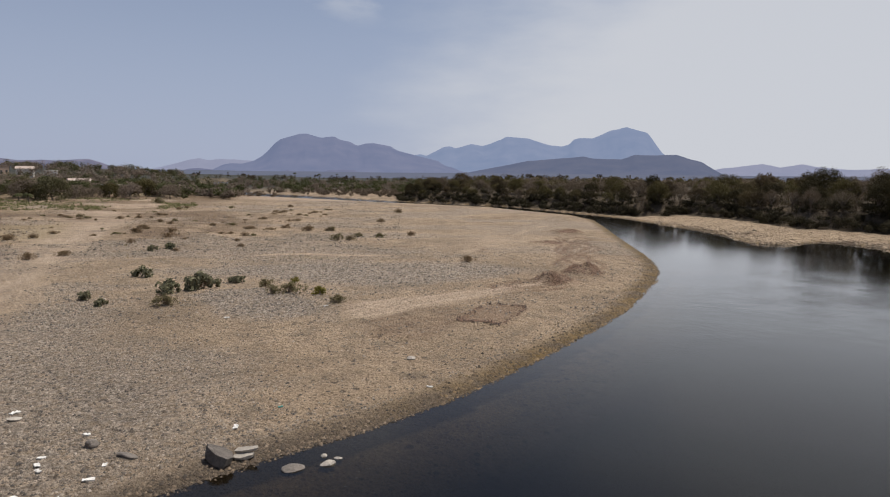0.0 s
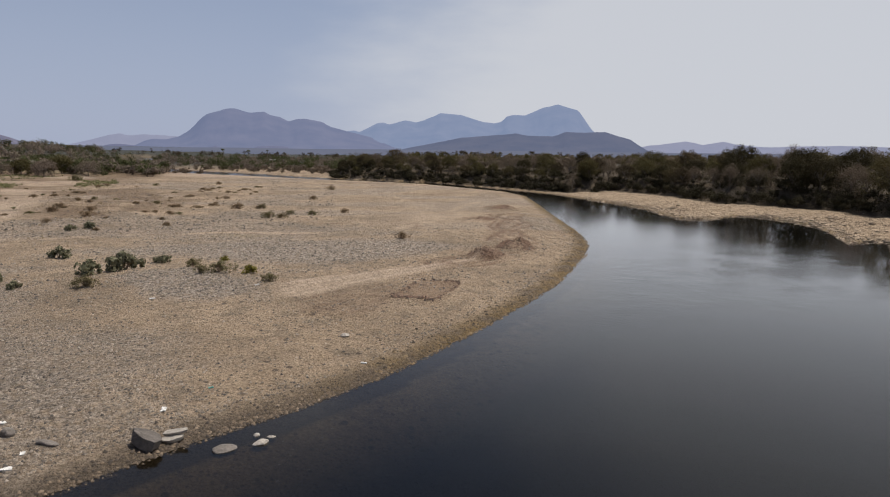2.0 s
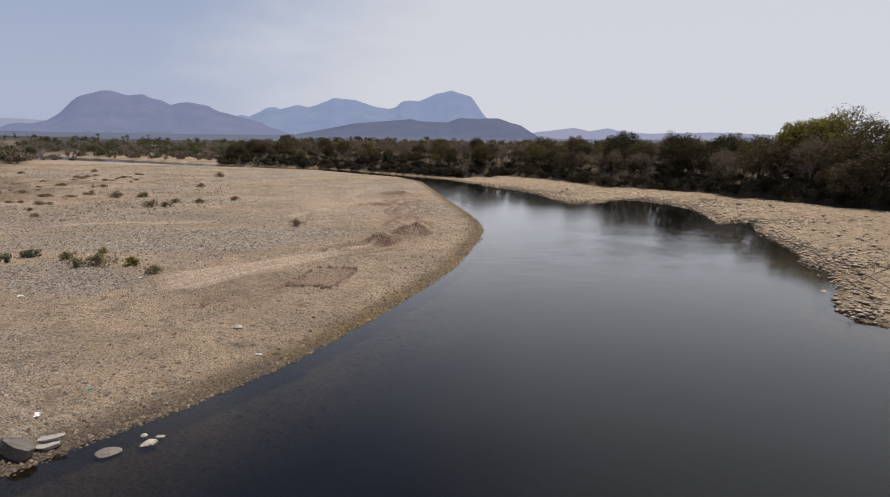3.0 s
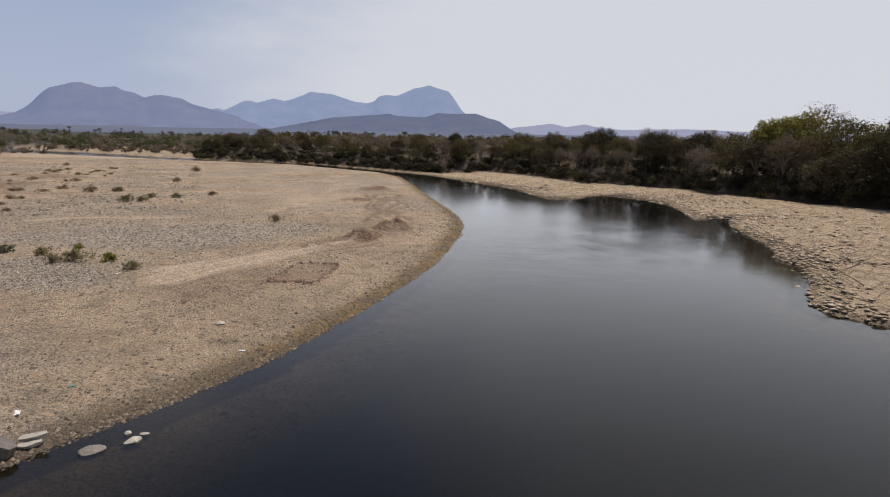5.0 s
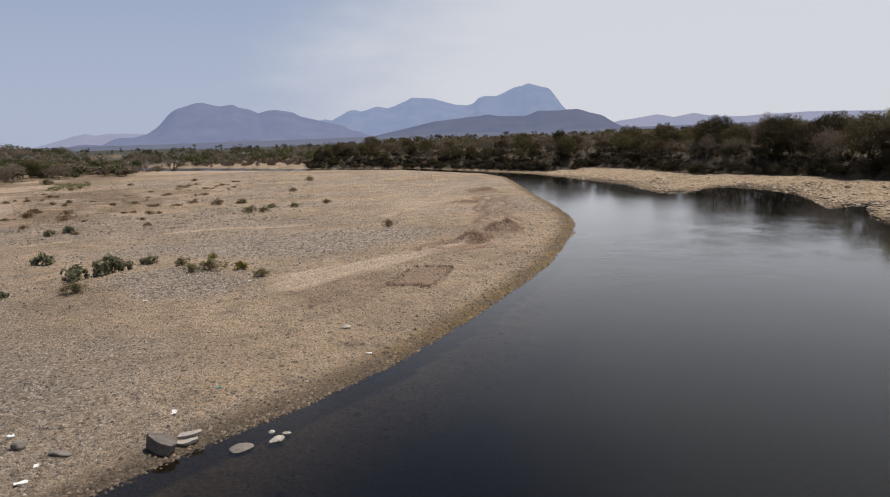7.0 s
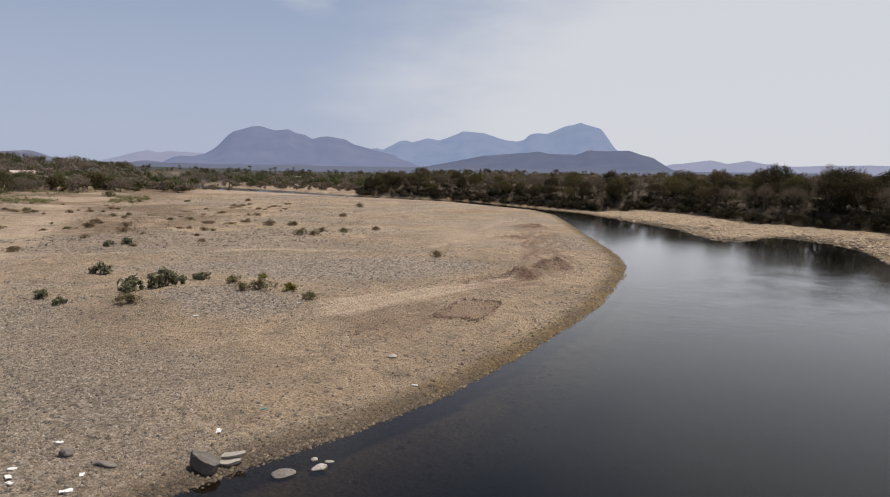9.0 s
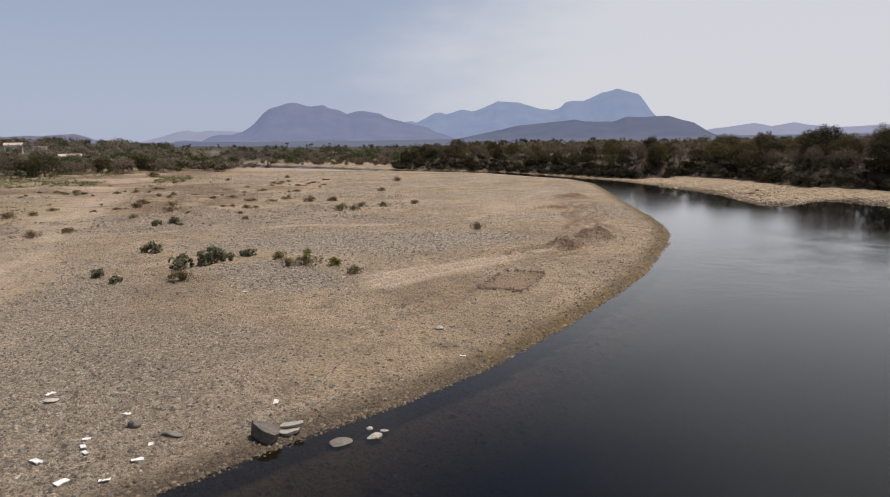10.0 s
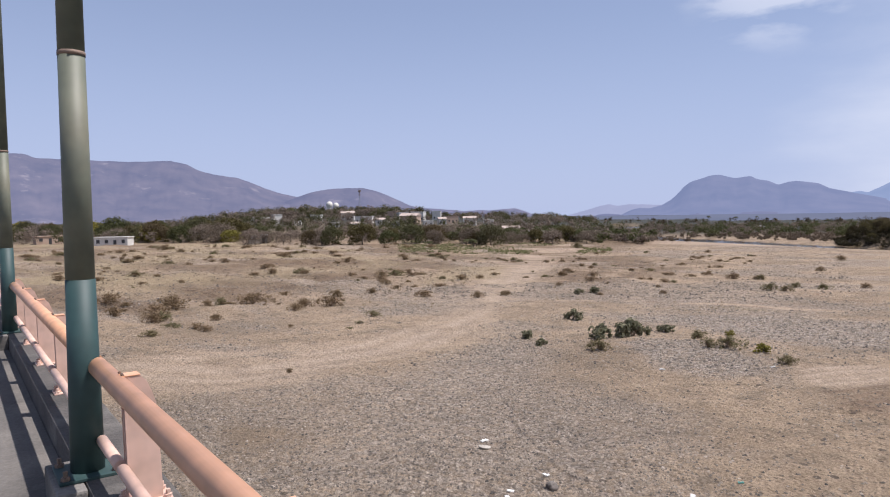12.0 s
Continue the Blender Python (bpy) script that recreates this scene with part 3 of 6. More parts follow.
M_STEEL = plain("rusty_steel", (0.12, 0.09, 0.07), (0.20, 0.13, 0.09), 20, 0.7, 80, 0.001)
M_ROCK = plain("river_rock", (0.12, 0.105, 0.09), (0.18, 0.155, 0.135), 2.0, 0.9, 14, 0.02)
M_ROCK_PALE = plain("pale_rock", (0.30, 0.265, 0.225), (0.37, 0.335, 0.29), 4.0, 0.9, 20, 0.01)
M_ROCK_TAN = plain("tan_grey_rock", (0.25, 0.222, 0.19), (0.31, 0.28, 0.24), 4.0, 0.9, 20, 0.01)
M_WHITE = plain("bleached_litter", (0.62, 0.60, 0.57), (0.50, 0.48, 0.45), 5.0, 0.6, 30, 0.002)
M_BARK = plain("bark", (0.10, 0.08, 0.06), (0.16, 0.13, 0.10), 3.0, 0.95, 12, 0.02)
M_DRYSTEM = plain("dry_stems", (0.22, 0.15, 0.10), (0.30, 0.22, 0.15), 5.0, 0.95, 30, 0.004)
M_LEAF_DARK = leafy("dark_leaves", (0.036, 0.031, 0.016), (0.050, 0.042, 0.020), (0.068, 0.050, 0.031))
M_LEAF_OLIVE = leafy("olive_leaves", (0.066, 0.057, 0.024), (0.096, 0.080, 0.034), (0.100, 0.073, 0.045))
M_LEAF_GREEN = leafy("fresh_leaves", (0.150, 0.138, 0.032), (0.210, 0.180, 0.046))
M_LEAF_BROWN = leafy("dry_twigs", (0.110, 0.084, 0.060), (0.155, 0.120, 0.090), (0.12, 0.10, 0.07))
M_LEAF_CASTOR = leafy("broad_leaves", (0.112, 0.110, 0.066), (0.235, 0.224, 0.144))
M_HOUSE = plain("whitewash", (0.62, 0.60, 0.56), (0.52, 0.50, 0.46), 0.8, 0.9, 8, 0.003)
M_HOUSE_B = plain("ochre_wash", (0.42, 0.31, 0.24), (0.36, 0.27, 0.21), 0.8, 0.9, 8, 0.003)
M_ROOF = plain("clay_and_sheet_roof", (0.42, 0.36, 0.32), (0.34, 0.25, 0.20), 1.2, 0.8, 12, 0.01)
M_DARK = plain("dark_opening", (0.03, 0.03, 0.035), (0.05, 0.05, 0.05), 2, 0.4, 20, 0.0)
M_MAST = plain("galvanised_steel", (0.36, 0.38, 0.44), (0.28, 0.30, 0.36), 2, 0.5, 20, 0.0)
M_LEDGE = plain("tan_ledge_rock", (0.40, 0.312, 0.215), (0.27, 0.20, 0.135), 1.2, 0.95, 9, 0.03)
M_STRAW = leafy("straw", (0.20, 0.155, 0.095), (0.28, 0.22, 0.14))
M_REED = leafy("reeds", (0.105, 0.110, 0.048), (0.165, 0.155, 0.075))
M_LEAF_SCRUB = leafy("bleached_scrub", (0.140, 0.096, 0.056), (0.255, 0.185, 0.115), (0.19, 0.14, 0.08))
M_LEAF_SAGE = leafy("sage_scrub", (0.115, 0.105, 0.052), (0.215, 0.190, 0.105), (0.19, 0.15, 0.085))
# Thicket leaves coloured near black for the shade under the far-bank trees.
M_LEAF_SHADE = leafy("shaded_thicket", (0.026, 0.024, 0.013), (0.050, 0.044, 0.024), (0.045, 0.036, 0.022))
M_LEAF_TOWN = leafy("village_leaves", (0.052, 0.058, 0.026), (0.094, 0.096, 0.042), (0.090, 0.080, 0.045))
M_LEAF_TOWN_DRY = leafy("village_dry_twigs", (0.150, 0.118, 0.094), (0.215, 0.172, 0.138), (0.15, 0.12, 0.09))
M_ROCK_DARK = plain("dark_river_rock", (0.065, 0.055, 0.047), (0.125, 0.107, 0.092), 3.0, 0.85, 16, 0.02)
M_WALK = plain("worn_walkway", (0.150, 0.135, 0.118), (0.105, 0.095, 0.084), 2.2, 0.9, 30, 0.004, c3=(0.075, 0.068, 0.060))


# ---- ground ----
def spaced(core_lo, core_hi, step, limit, growth):
    core = list(np.arange(core_lo, core_hi + 1e-6, step))
    up, s = [core[-1]], step
    while up[-1] < limit:
        s *= growth
        up.append(up[-1] + s)
    down, s = [core[0]], step
    while down[-1] > -limit:
        s *= growth
        down.append(down[-1] - s)
    return np.array(down[:0:-1] + core + up[1:])


LATTICE = {}


def ground_at(x, y):
    """The height of the built ground at one or many places."""
    xs, ys, z = LATTICE["xs"], LATTICE["ys"], LATTICE["z"]
    x, y = np.asarray(x, float), np.asarray(y, float)
    i = np.clip(np.searchsorted(xs, x) - 1, 0, len(xs) - 2)
    j = np.clip(np.searchsorted(ys, y) - 1, 0, len(ys) - 2)
    u, v = (x - xs[i]) / (xs[i + 1] - xs[i]), (y - ys[j]) / (ys[j + 1] - ys[j])
    return (z[j, i] * (1 - u) + z[j, i + 1] * u) * (1 - v) + (z[j + 1, i] * (1 - u) + z[j + 1, i + 1] * u) * v


def build_ground():
    xs = spaced(-30, 46, 0.36, 4900, 1.055)
    ys = spaced(14, 90, 0.34, 4900, 1.04)
    gx, gy = np.meshgrid(xs, ys)
    x, y = gx.ravel(), gy.ravel()
    z = ground_z(x, y)
    n, k = len(xs), len(ys)
    idx = np.arange(n * k).reshape(k, n)
    faces = np.stack([idx[:-1, :-1], idx[:-1, 1:], idx[1:, 1:], idx[1:, :-1]], -1).reshape(-1, 4)
    LATTICE.update(xs=xs, ys=ys, z=z.reshape(k, n))
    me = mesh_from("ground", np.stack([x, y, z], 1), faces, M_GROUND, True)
    d = river_dist(x, y)
    far_side = line_dist(x, y, FAR_SHORE) < line_dist(x, y, BAR_SHORE)
    bar = (~far_side) & (d > 0)
    track = pale_cover(x, y)
    grav = gravel_cover(x, y) * bar
    lines = 0.5 + 0.5 * np.sin(line_dist(x, y, [(-6, 35), (1, 42.5), (10, 49.5)]) * 7.5 + 4 * fbm(x / 5, y / 5, 43))
    dug_and_scarp_shade = 0.55 * zone(x, y, CHURNED, 0.5) * (0.1 + 0.9 * lines ** 2) * smooth(0.3, 0.6, fbm(x / 1.4, y / 1.4, 46))
    dug_and_scarp_shade = np.maximum(dug_and_scarp_shade, 0.45 * np.exp(-(line_dist(x, y, DUG_LINE) / 1.9) ** 2) * smooth(0.42, 0.58, fbm(x / 0.8, y / 1.5, 46)))
    dug_and_scarp_shade = np.maximum(dug_and_scarp_shade, 0.85 * furrows(x, y))
    # dark wavy lines that paint in the shading of low scarps
    edge = np.exp(-((fbm(x / 11, y / 5, 90) - 0.5) / 0.012) ** 2) * smooth(0.42, 0.60, fbm(x / 5, y / 5, 91)) * smooth(40, 60, y)
    dug_and_scarp_shade = np.maximum(dug_and_scarp_shade, 0.55 * edge)
    for cx, cy, hw, hl, floor, rim in ((3.97, 37.6, 1.22, 2.7, 0.46, 0.34), (-0.4, 34.2, 1.5, 2.3, 0.22, 0.22)):
        u, v = (x - cx) * 0.92 - (y - cy) * 0.39, (x - cx) * 0.39 + (y - cy) * 0.92
        q = np.maximum(np.abs(u) / hw, np.abs(v) / hl) + 0.12 * (fbm(x / 0.9, y / 0.9, 45) - 0.5)
        dug_and_scarp_shade = np.maximum(dug_and_scarp_shade, floor * smooth(1.1, 0.95, q) + rim * np.exp(-((q - 1.02) / 0.10) ** 2) * smooth(0.25, 0.6, fbm(x / 0.7, y / 0.7, 40) + 0.15 * (v < 0)))
    for mx, my, rad in ((9.6, 49.6, 1.8), (13.2, 54.0, 2.0), (19.5, 90.5, 2.4), (14.2, 76, 2.2)):
        dug_and_scarp_shade = np.maximum(dug_and_scarp_shade, 0.9 * smooth(1.15, 0.7, np.hypot(x - mx, y - my) / rad + 0.5 * (fbm(x / 0.8, y / 0.8, 41) - 0.5)) * smooth(0.1, 0.6, fbm(x * 1.3, y * 1.3, 42)))
    dry = zone(x, y, RED_GRASS, 2.5) * smooth(0.30, 0.52, fbm(x / 5, y / 4, 47)) * 0.95
    dry = np.maximum(dry, smooth(0.38, 0.60, fbm(x / 10, y / 6, 48)) * smooth(-44, -60, x) * 0.95)
    dry = np.maximum(dry, smooth(150, 240, np.hypot(x, y)) * 0.6)
    straw = np.maximum(zone(x, y, STRAW_PATCH, 2.0) * 0.8, smooth(0.50, 0.66, fbm(x / 22, y / 9, 49)) * smooth(-58, -80, x) * 0.9)
    straw = np.maximum(straw, 0.6 * np.exp(-((x + 10) ** 2 / 6 + (y - 61.4) ** 2 / 0.8)))
    bank = inside(x, y, FAR_BANK_POLY)
    earth = np.where(bank | (far_side & (line_dist(x, y, TREE_LINE) < 3.5)), 1.0, 0.0)
    wet = smooth(2.1, 0.35, d * (0.7 + 0.9 * fbm(x / 2, y / 2, 51)) + np.where(far_side, 0.9, 0)) * (d > -1.0)
    layers = dict(straw=straw * bar, gravel=grav, track=np.clip(track * bar, 0, 1), dug_and_scarp_shade=dug_and_scarp_shade * bar, dry_grass=dry * (~far_side), ledge=1.0 * far_side * (d > 0) * smooth(146, 126, np.hypot(x, y)), earth=earth * (d > 0), wet=wet, algae=smooth(19, 28, y) * smooth(0.3, 0.6, fbm(x / 1.1, y / 1.1, 79)), scrub=smooth(225, 330, np.hypot(x, y)) * (d > 0), bed=smooth(-0.4, -5.0, d))
    for key, v in layers.items():
        at = me.attributes.new(key, "FLOAT", "POINT")
        at.data.foreach_set("value", np.ascontiguousarray(v, dtype=np.float32))
    return tagged(new("ground", me), "tan sand and grey gravel river bar with dusty vehicle tracks", "ground", kind="structure")


ground = build_ground()


def build_water():
    xs, ys = np.arange(-140, 161, 2.0), np.arange(-140, 521, 2.0)
    gx, gy = np.meshgrid(xs, ys)
    x, y = gx.ravel(), gy.ravel()
    d = river_dist(x, y)
    idx = np.arange(len(x)).reshape(gx.shape)
    faces = np.stack([idx[:-1, :-1], idx[:-1, 1:], idx[1:, 1:], idx[1:, :-1]], -1).reshape(-1, 4)
    faces = faces[d[faces].min(1) < 5]
    me = mesh_from("water", np.stack([x, y, 0 * x], 1), faces, M_WATER, True)
    at = me.attributes.new("calm", "FLOAT", "POINT")
    at.data.foreach_set("value", np.ascontiguousarray(smooth(13, 4, line_dist(x, y, FAR_SHORE[3:29])), dtype=np.float32))
    u, v = (x - 27) * 0.75 + (y - 45) * 0.66, (x - 27) * -0.66 + (y - 45) * 0.75
    at = me.attributes.new("ripple", "FLOAT", "POINT")
    at.data.foreach_set("value", np.ascontiguousarray(np.exp(-(u / 15) ** 2 - (v / 9) ** 2), dtype=np.float32))
    return tagged(new("water", me), "dark still river water with faint ripples mirroring the sky", "water", kind="structure")


build_water()


# ---- distance ----
def ridge(name, knots, radius, depth, mat, label, seed, rough=0.07, foot=-10.0):
    """A range of hills: the skyline as knots of bearing and elevation, a ragged slope down to the plain."""
    az = np.arange(knots[0][0], knots[-1][0] + 1e-6, 0.12)
    ka, ke = np.array([k[0] for k in knots]), np.array([k[1] for k in knots])
    w = np.exp(-0.5 * ((np.arange(-6, 7)) / 0.9) ** 2)
    el = np.convolve(np.pad(np.interp(az, ka, ke), 6, mode="edge"), w / w.sum(), "valid")
    el = el + rough * (fbm(az * 2.2, az * 0 + 3.3, seed, 5) - 0.5) * np.clip(el * 1.5, 0, 1)
    rows = []
    steps = 26
    for j in range(steps + 1):
        u = j / steps
        rad = radius - depth * (1 - u)
        top = 8.5 + radius * np.tan(np.radians(el))
        gully = fbm(az * 0.9, az * 0 + u * 4.0, seed + 9, 5) - 0.5
        hgt = foot + (top - foot) * (u ** 1.25) + gully * (top - foot) * 0.55 * u * (1 - u) * 2
        rr = rad + gully * depth * 0.25 * (1 - u)
        a = np.radians(az)
        rows.append(np.stack([rr * np.sin(a), rr * np.cos(a), hgt], 1))
    a = np.radians(az)
    rows.append(np.stack([(radius + 90) * np.sin(a), (radius + 90) * np.cos(a), 0 * a + foot], 1))
    v = np.concatenate(rows)
    n = len(az)
    idx = np.arange(len(v)).reshape(-1, n)
    f = np.stack([idx[:-1, :-1], idx[:-1, 1:], idx[1:, 1:], idx[1:, :-1]], -1).reshape(-1, 4)
    return tagged(new(name, mesh_from(name, v, f, mat, True)), label, "mountain", kind="structure")


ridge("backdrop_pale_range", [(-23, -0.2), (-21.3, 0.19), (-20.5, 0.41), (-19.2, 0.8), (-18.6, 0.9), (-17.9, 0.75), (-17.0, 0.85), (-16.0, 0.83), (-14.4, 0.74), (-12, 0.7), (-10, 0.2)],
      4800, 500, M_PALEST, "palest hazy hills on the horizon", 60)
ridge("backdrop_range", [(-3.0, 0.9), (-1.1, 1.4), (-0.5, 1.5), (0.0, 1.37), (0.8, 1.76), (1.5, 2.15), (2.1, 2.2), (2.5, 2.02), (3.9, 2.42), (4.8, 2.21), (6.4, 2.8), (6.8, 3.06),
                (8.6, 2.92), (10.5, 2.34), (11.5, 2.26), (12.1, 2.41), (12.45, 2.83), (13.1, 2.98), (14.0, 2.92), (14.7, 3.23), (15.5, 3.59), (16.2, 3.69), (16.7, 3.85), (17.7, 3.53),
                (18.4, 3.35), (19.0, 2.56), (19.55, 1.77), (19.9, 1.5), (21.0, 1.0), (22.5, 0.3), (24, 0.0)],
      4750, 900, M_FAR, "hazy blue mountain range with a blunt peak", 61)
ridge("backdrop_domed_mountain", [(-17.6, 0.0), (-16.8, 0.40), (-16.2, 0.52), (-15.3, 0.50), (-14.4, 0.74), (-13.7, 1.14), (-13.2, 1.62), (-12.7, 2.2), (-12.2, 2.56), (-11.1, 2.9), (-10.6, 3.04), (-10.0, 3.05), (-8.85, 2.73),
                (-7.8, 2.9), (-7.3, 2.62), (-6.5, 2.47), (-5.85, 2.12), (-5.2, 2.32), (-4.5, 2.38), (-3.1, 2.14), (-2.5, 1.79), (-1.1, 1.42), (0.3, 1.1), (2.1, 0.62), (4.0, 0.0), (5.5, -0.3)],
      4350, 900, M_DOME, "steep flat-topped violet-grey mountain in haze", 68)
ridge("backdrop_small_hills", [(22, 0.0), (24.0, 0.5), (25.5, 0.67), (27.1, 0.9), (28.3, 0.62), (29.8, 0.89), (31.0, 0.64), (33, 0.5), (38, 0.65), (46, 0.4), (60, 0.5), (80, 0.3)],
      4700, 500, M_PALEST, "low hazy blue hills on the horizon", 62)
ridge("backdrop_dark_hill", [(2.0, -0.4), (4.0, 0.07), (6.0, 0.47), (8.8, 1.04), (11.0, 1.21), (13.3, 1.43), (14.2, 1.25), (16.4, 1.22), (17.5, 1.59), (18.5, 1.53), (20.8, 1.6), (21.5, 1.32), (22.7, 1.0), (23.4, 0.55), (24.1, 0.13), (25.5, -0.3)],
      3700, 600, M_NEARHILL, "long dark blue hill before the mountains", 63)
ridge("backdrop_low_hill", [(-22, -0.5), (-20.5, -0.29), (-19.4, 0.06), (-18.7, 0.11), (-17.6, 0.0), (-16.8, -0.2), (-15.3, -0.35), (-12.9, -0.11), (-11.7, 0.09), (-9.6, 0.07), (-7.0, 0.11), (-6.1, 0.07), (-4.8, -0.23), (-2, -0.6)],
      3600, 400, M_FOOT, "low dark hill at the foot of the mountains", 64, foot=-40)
# Added low rise; its haze glow covers the dark far ground.
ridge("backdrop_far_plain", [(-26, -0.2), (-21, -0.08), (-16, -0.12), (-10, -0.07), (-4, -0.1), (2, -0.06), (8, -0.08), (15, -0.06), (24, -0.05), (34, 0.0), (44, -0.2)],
      900, 300, M_HAZE, "added haze-coloured rise hiding the end of the plain", 67, rough=0.10, foot=-2.0)
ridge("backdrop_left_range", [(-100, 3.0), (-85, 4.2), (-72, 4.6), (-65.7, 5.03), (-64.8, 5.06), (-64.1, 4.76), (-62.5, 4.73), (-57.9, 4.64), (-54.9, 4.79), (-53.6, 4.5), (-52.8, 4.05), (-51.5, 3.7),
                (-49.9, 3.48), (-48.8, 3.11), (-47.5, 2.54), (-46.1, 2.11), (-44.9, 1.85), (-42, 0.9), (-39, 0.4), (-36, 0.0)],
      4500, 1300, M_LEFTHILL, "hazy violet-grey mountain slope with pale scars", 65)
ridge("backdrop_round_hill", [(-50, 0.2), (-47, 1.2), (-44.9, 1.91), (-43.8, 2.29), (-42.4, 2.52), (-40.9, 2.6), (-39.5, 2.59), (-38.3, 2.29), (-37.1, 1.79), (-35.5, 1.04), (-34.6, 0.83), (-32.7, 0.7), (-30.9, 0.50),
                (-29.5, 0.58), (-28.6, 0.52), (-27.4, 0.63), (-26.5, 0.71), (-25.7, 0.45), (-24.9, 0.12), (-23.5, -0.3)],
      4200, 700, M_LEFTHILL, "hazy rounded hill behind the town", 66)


# ---- plants ----
def leaf_cloud(rng, clumps, per, size, spread, flat=0.8, tri=False):
    """Many small bent leaves round clump centres (x, y, z, radius). Returns a mesh's verts and faces."""
    c = np.array(clumps)
    k = len(c) * per
    cen = np.repeat(c, per, 0)
    d = rng.normal(size=(k, 3))
    d /= np.linalg.norm(d, axis=1, keepdims=True)
    rad = rng.uniform(0.12, 1.0, (k, 1)) ** 0.4
    pos = cen[:, :3] + d * rad * cen[:, 3:4] * np.array([1, 1, flat]) * spread
    out = d + np.array([0, 0, 0.35]) + rng.normal(size=(k, 3)) * 0.32
    out /= np.linalg.norm(out, axis=1, keepdims=True)
    u = np.cross(out, rng.normal(size=(k, 3)))
    u /= np.linalg.norm(u, axis=1, keepdims=True)
    w = np.cross(out, u)
    s = size * rng.uniform(0.6, 1.5, (k, 1))
    a, b, e = pos - u * s, pos + w * s * 0.75, pos + u * s
    f = pos - w * s * 0.75 + np.cross(u, w) * s * 0.2
    if tri:
        v = np.stack([a, b * 2 - pos, f * 0.3 + e * 0.7], 1).reshape(-1, 3)
        return v, np.arange(k)[:, None] * 3 + np.array([[0, 1, 2]])
    v = np.stack([a, b, e, f], 1).reshape(-1, 3)
    idx = np.arange(k)[:, None] * 4 + np.array([[0, 1, 2, 3]])
    return v, idx


def stems(bm, rng, n, h, spread, r, lean=0.5):
    tips = []
    for i in range(n):
        a = rng.uniform(0, 2 * math.pi)
        q = rng.uniform(0.2, 1.0)
        mid = Vector((math.cos(a) * spread * q * 0.35, math.sin(a) * spread * q * 0.35, h * rng.uniform(0.35, 0.5)))
        tip = Vector((math.cos(a + 0.3) * spread * q, math.sin(a + 0.3) * spread * q, h * rng.uniform(0.65, 0.95) * (1 - lean * q * 0.4)))
        tube(bm, (0, 0, -0.05), mid, r, r * 0.7, 5)
        tube(bm, mid, tip, r * 0.7, r * 0.25, 4)
        tips.append(tip)
    return tips


def build_shrub(name, seed, w, h, leaves, size, leaf_mat, stem_mat, n_stems=9, fine=False):
    rng = np.random.default_rng(seed)
    top = new(name)
    bm = bmesh.new()
    tips = stems(bm, rng, n_stems, h, w * 0.5, 0.018 * h + 0.006)
    lean = Vector((rng.uniform(-0.2, 0.2) * w, rng.uniform(-0.2, 0.2) * w, 0))
    tips = [t + lean * (t.z / h) for t in tips]
    part("woody_base", bm, stem_mat, top)
    clumps = [(t.x * q, t.y * q, max(t.z * g * rng.uniform(0.7, 1.15), 0.08 * h), w * rng.uniform(0.07, 0.18)) for t in tips for q, g in ((0.35, 0.85), (0.7, 0.6), (1.0, 0.75), (1.05, 0.25))]
    if fine:
        clumps = [(x * rng.uniform(0.8, 1.25), y * rng.uniform(0.8, 1.25), z, q * rng.uniform(0.6, 1.2)) for x, y, z, q in clumps]
    v, f = leaf_cloud(rng, clumps, max(4, leaves // len(clumps)), size, 1.0, tri=fine)
    v[:, 2] = np.maximum(v[:, 2], 0.01)
    part("foliage", mesh_from("foliage", v, f, leaf_mat), None, top)
    return top


def build_tree(name, seed, w, h, leaves, size, leaf_mat, trunk_h=0.28, bare=False):
    """A tapered trunk with limbs and a ragged crown of leaf clumps."""
    rng = np.random.default_rng(seed)
    top = new(name)
    bm = bmesh.new()
    base = Vector((0, 0, -0.4))
    fork = Vector((rng.uniform(-0.2, 0.2), rng.uniform(-0.2, 0.2), h * trunk_h))
    tube(bm, base, fork, 0.035 * h, 0.024 * h, 7)
    clumps = []
    for i in range(8):
        a = i * 2.399 + rng.uniform(-0.4, 0.4)
        q = rng.uniform(0.35, 1.0)
        el = Vector((math.cos(a) * w * 0.34 * q, math.sin(a) * w * 0.34 * q, h * rng.uniform(0.55, 0.85) - 0.12 * h * q))
        mid = fork.lerp(el, 0.5) + Vector((0, 0, 0.06 * h))
        tube(bm, fork, mid, 0.017 * h, 0.011 * h, 5)
        tube(bm, mid, el, 0.011 * h, 0.003 * h, 4)
        clumps.append((el.x, el.y, el.z, 0.15 * w))
    for i in range(34):
        a, q = i * 2.399, math.sqrt((i + 0.5) / 34)
        lift = math.sqrt(max(0.0, 1 - q * q))
        bulge = rng.uniform(0.82, 1.10)
        clumps.append((math.cos(a) * w * 0.42 * q * bulge, math.sin(a) * w * 0.42 * q * bulge, h * (0.34 + 0.55 * lift * bulge), w * rng.uniform(0.09, 0.16)))
    for i in range(14):
        a, q = rng.uniform(0, 6.28), rng.uniform(0.2, 0.46)
        clumps.append((math.cos(a) * w * q, math.sin(a) * w * q, h * rng.uniform(0.08, 0.4), w * 0.14))
    part("trunk", bm, M_BARK, top)
    v, f = leaf_cloud(rng, clumps, max(6, leaves // len(clumps)), size, 1.0, tri=True)
    part("crown", mesh_from("crown", v, f, leaf_mat), None, top)
    return top


def put(x, y, rz=0.0, s=1.0, dz=0.0, sz=1.0):
    z = float(ground_at(x, y)) + dz
    return pose(x, y, z, 0, 0, rz) @ Matrix.Diagonal((s, s, s * sz, 1))


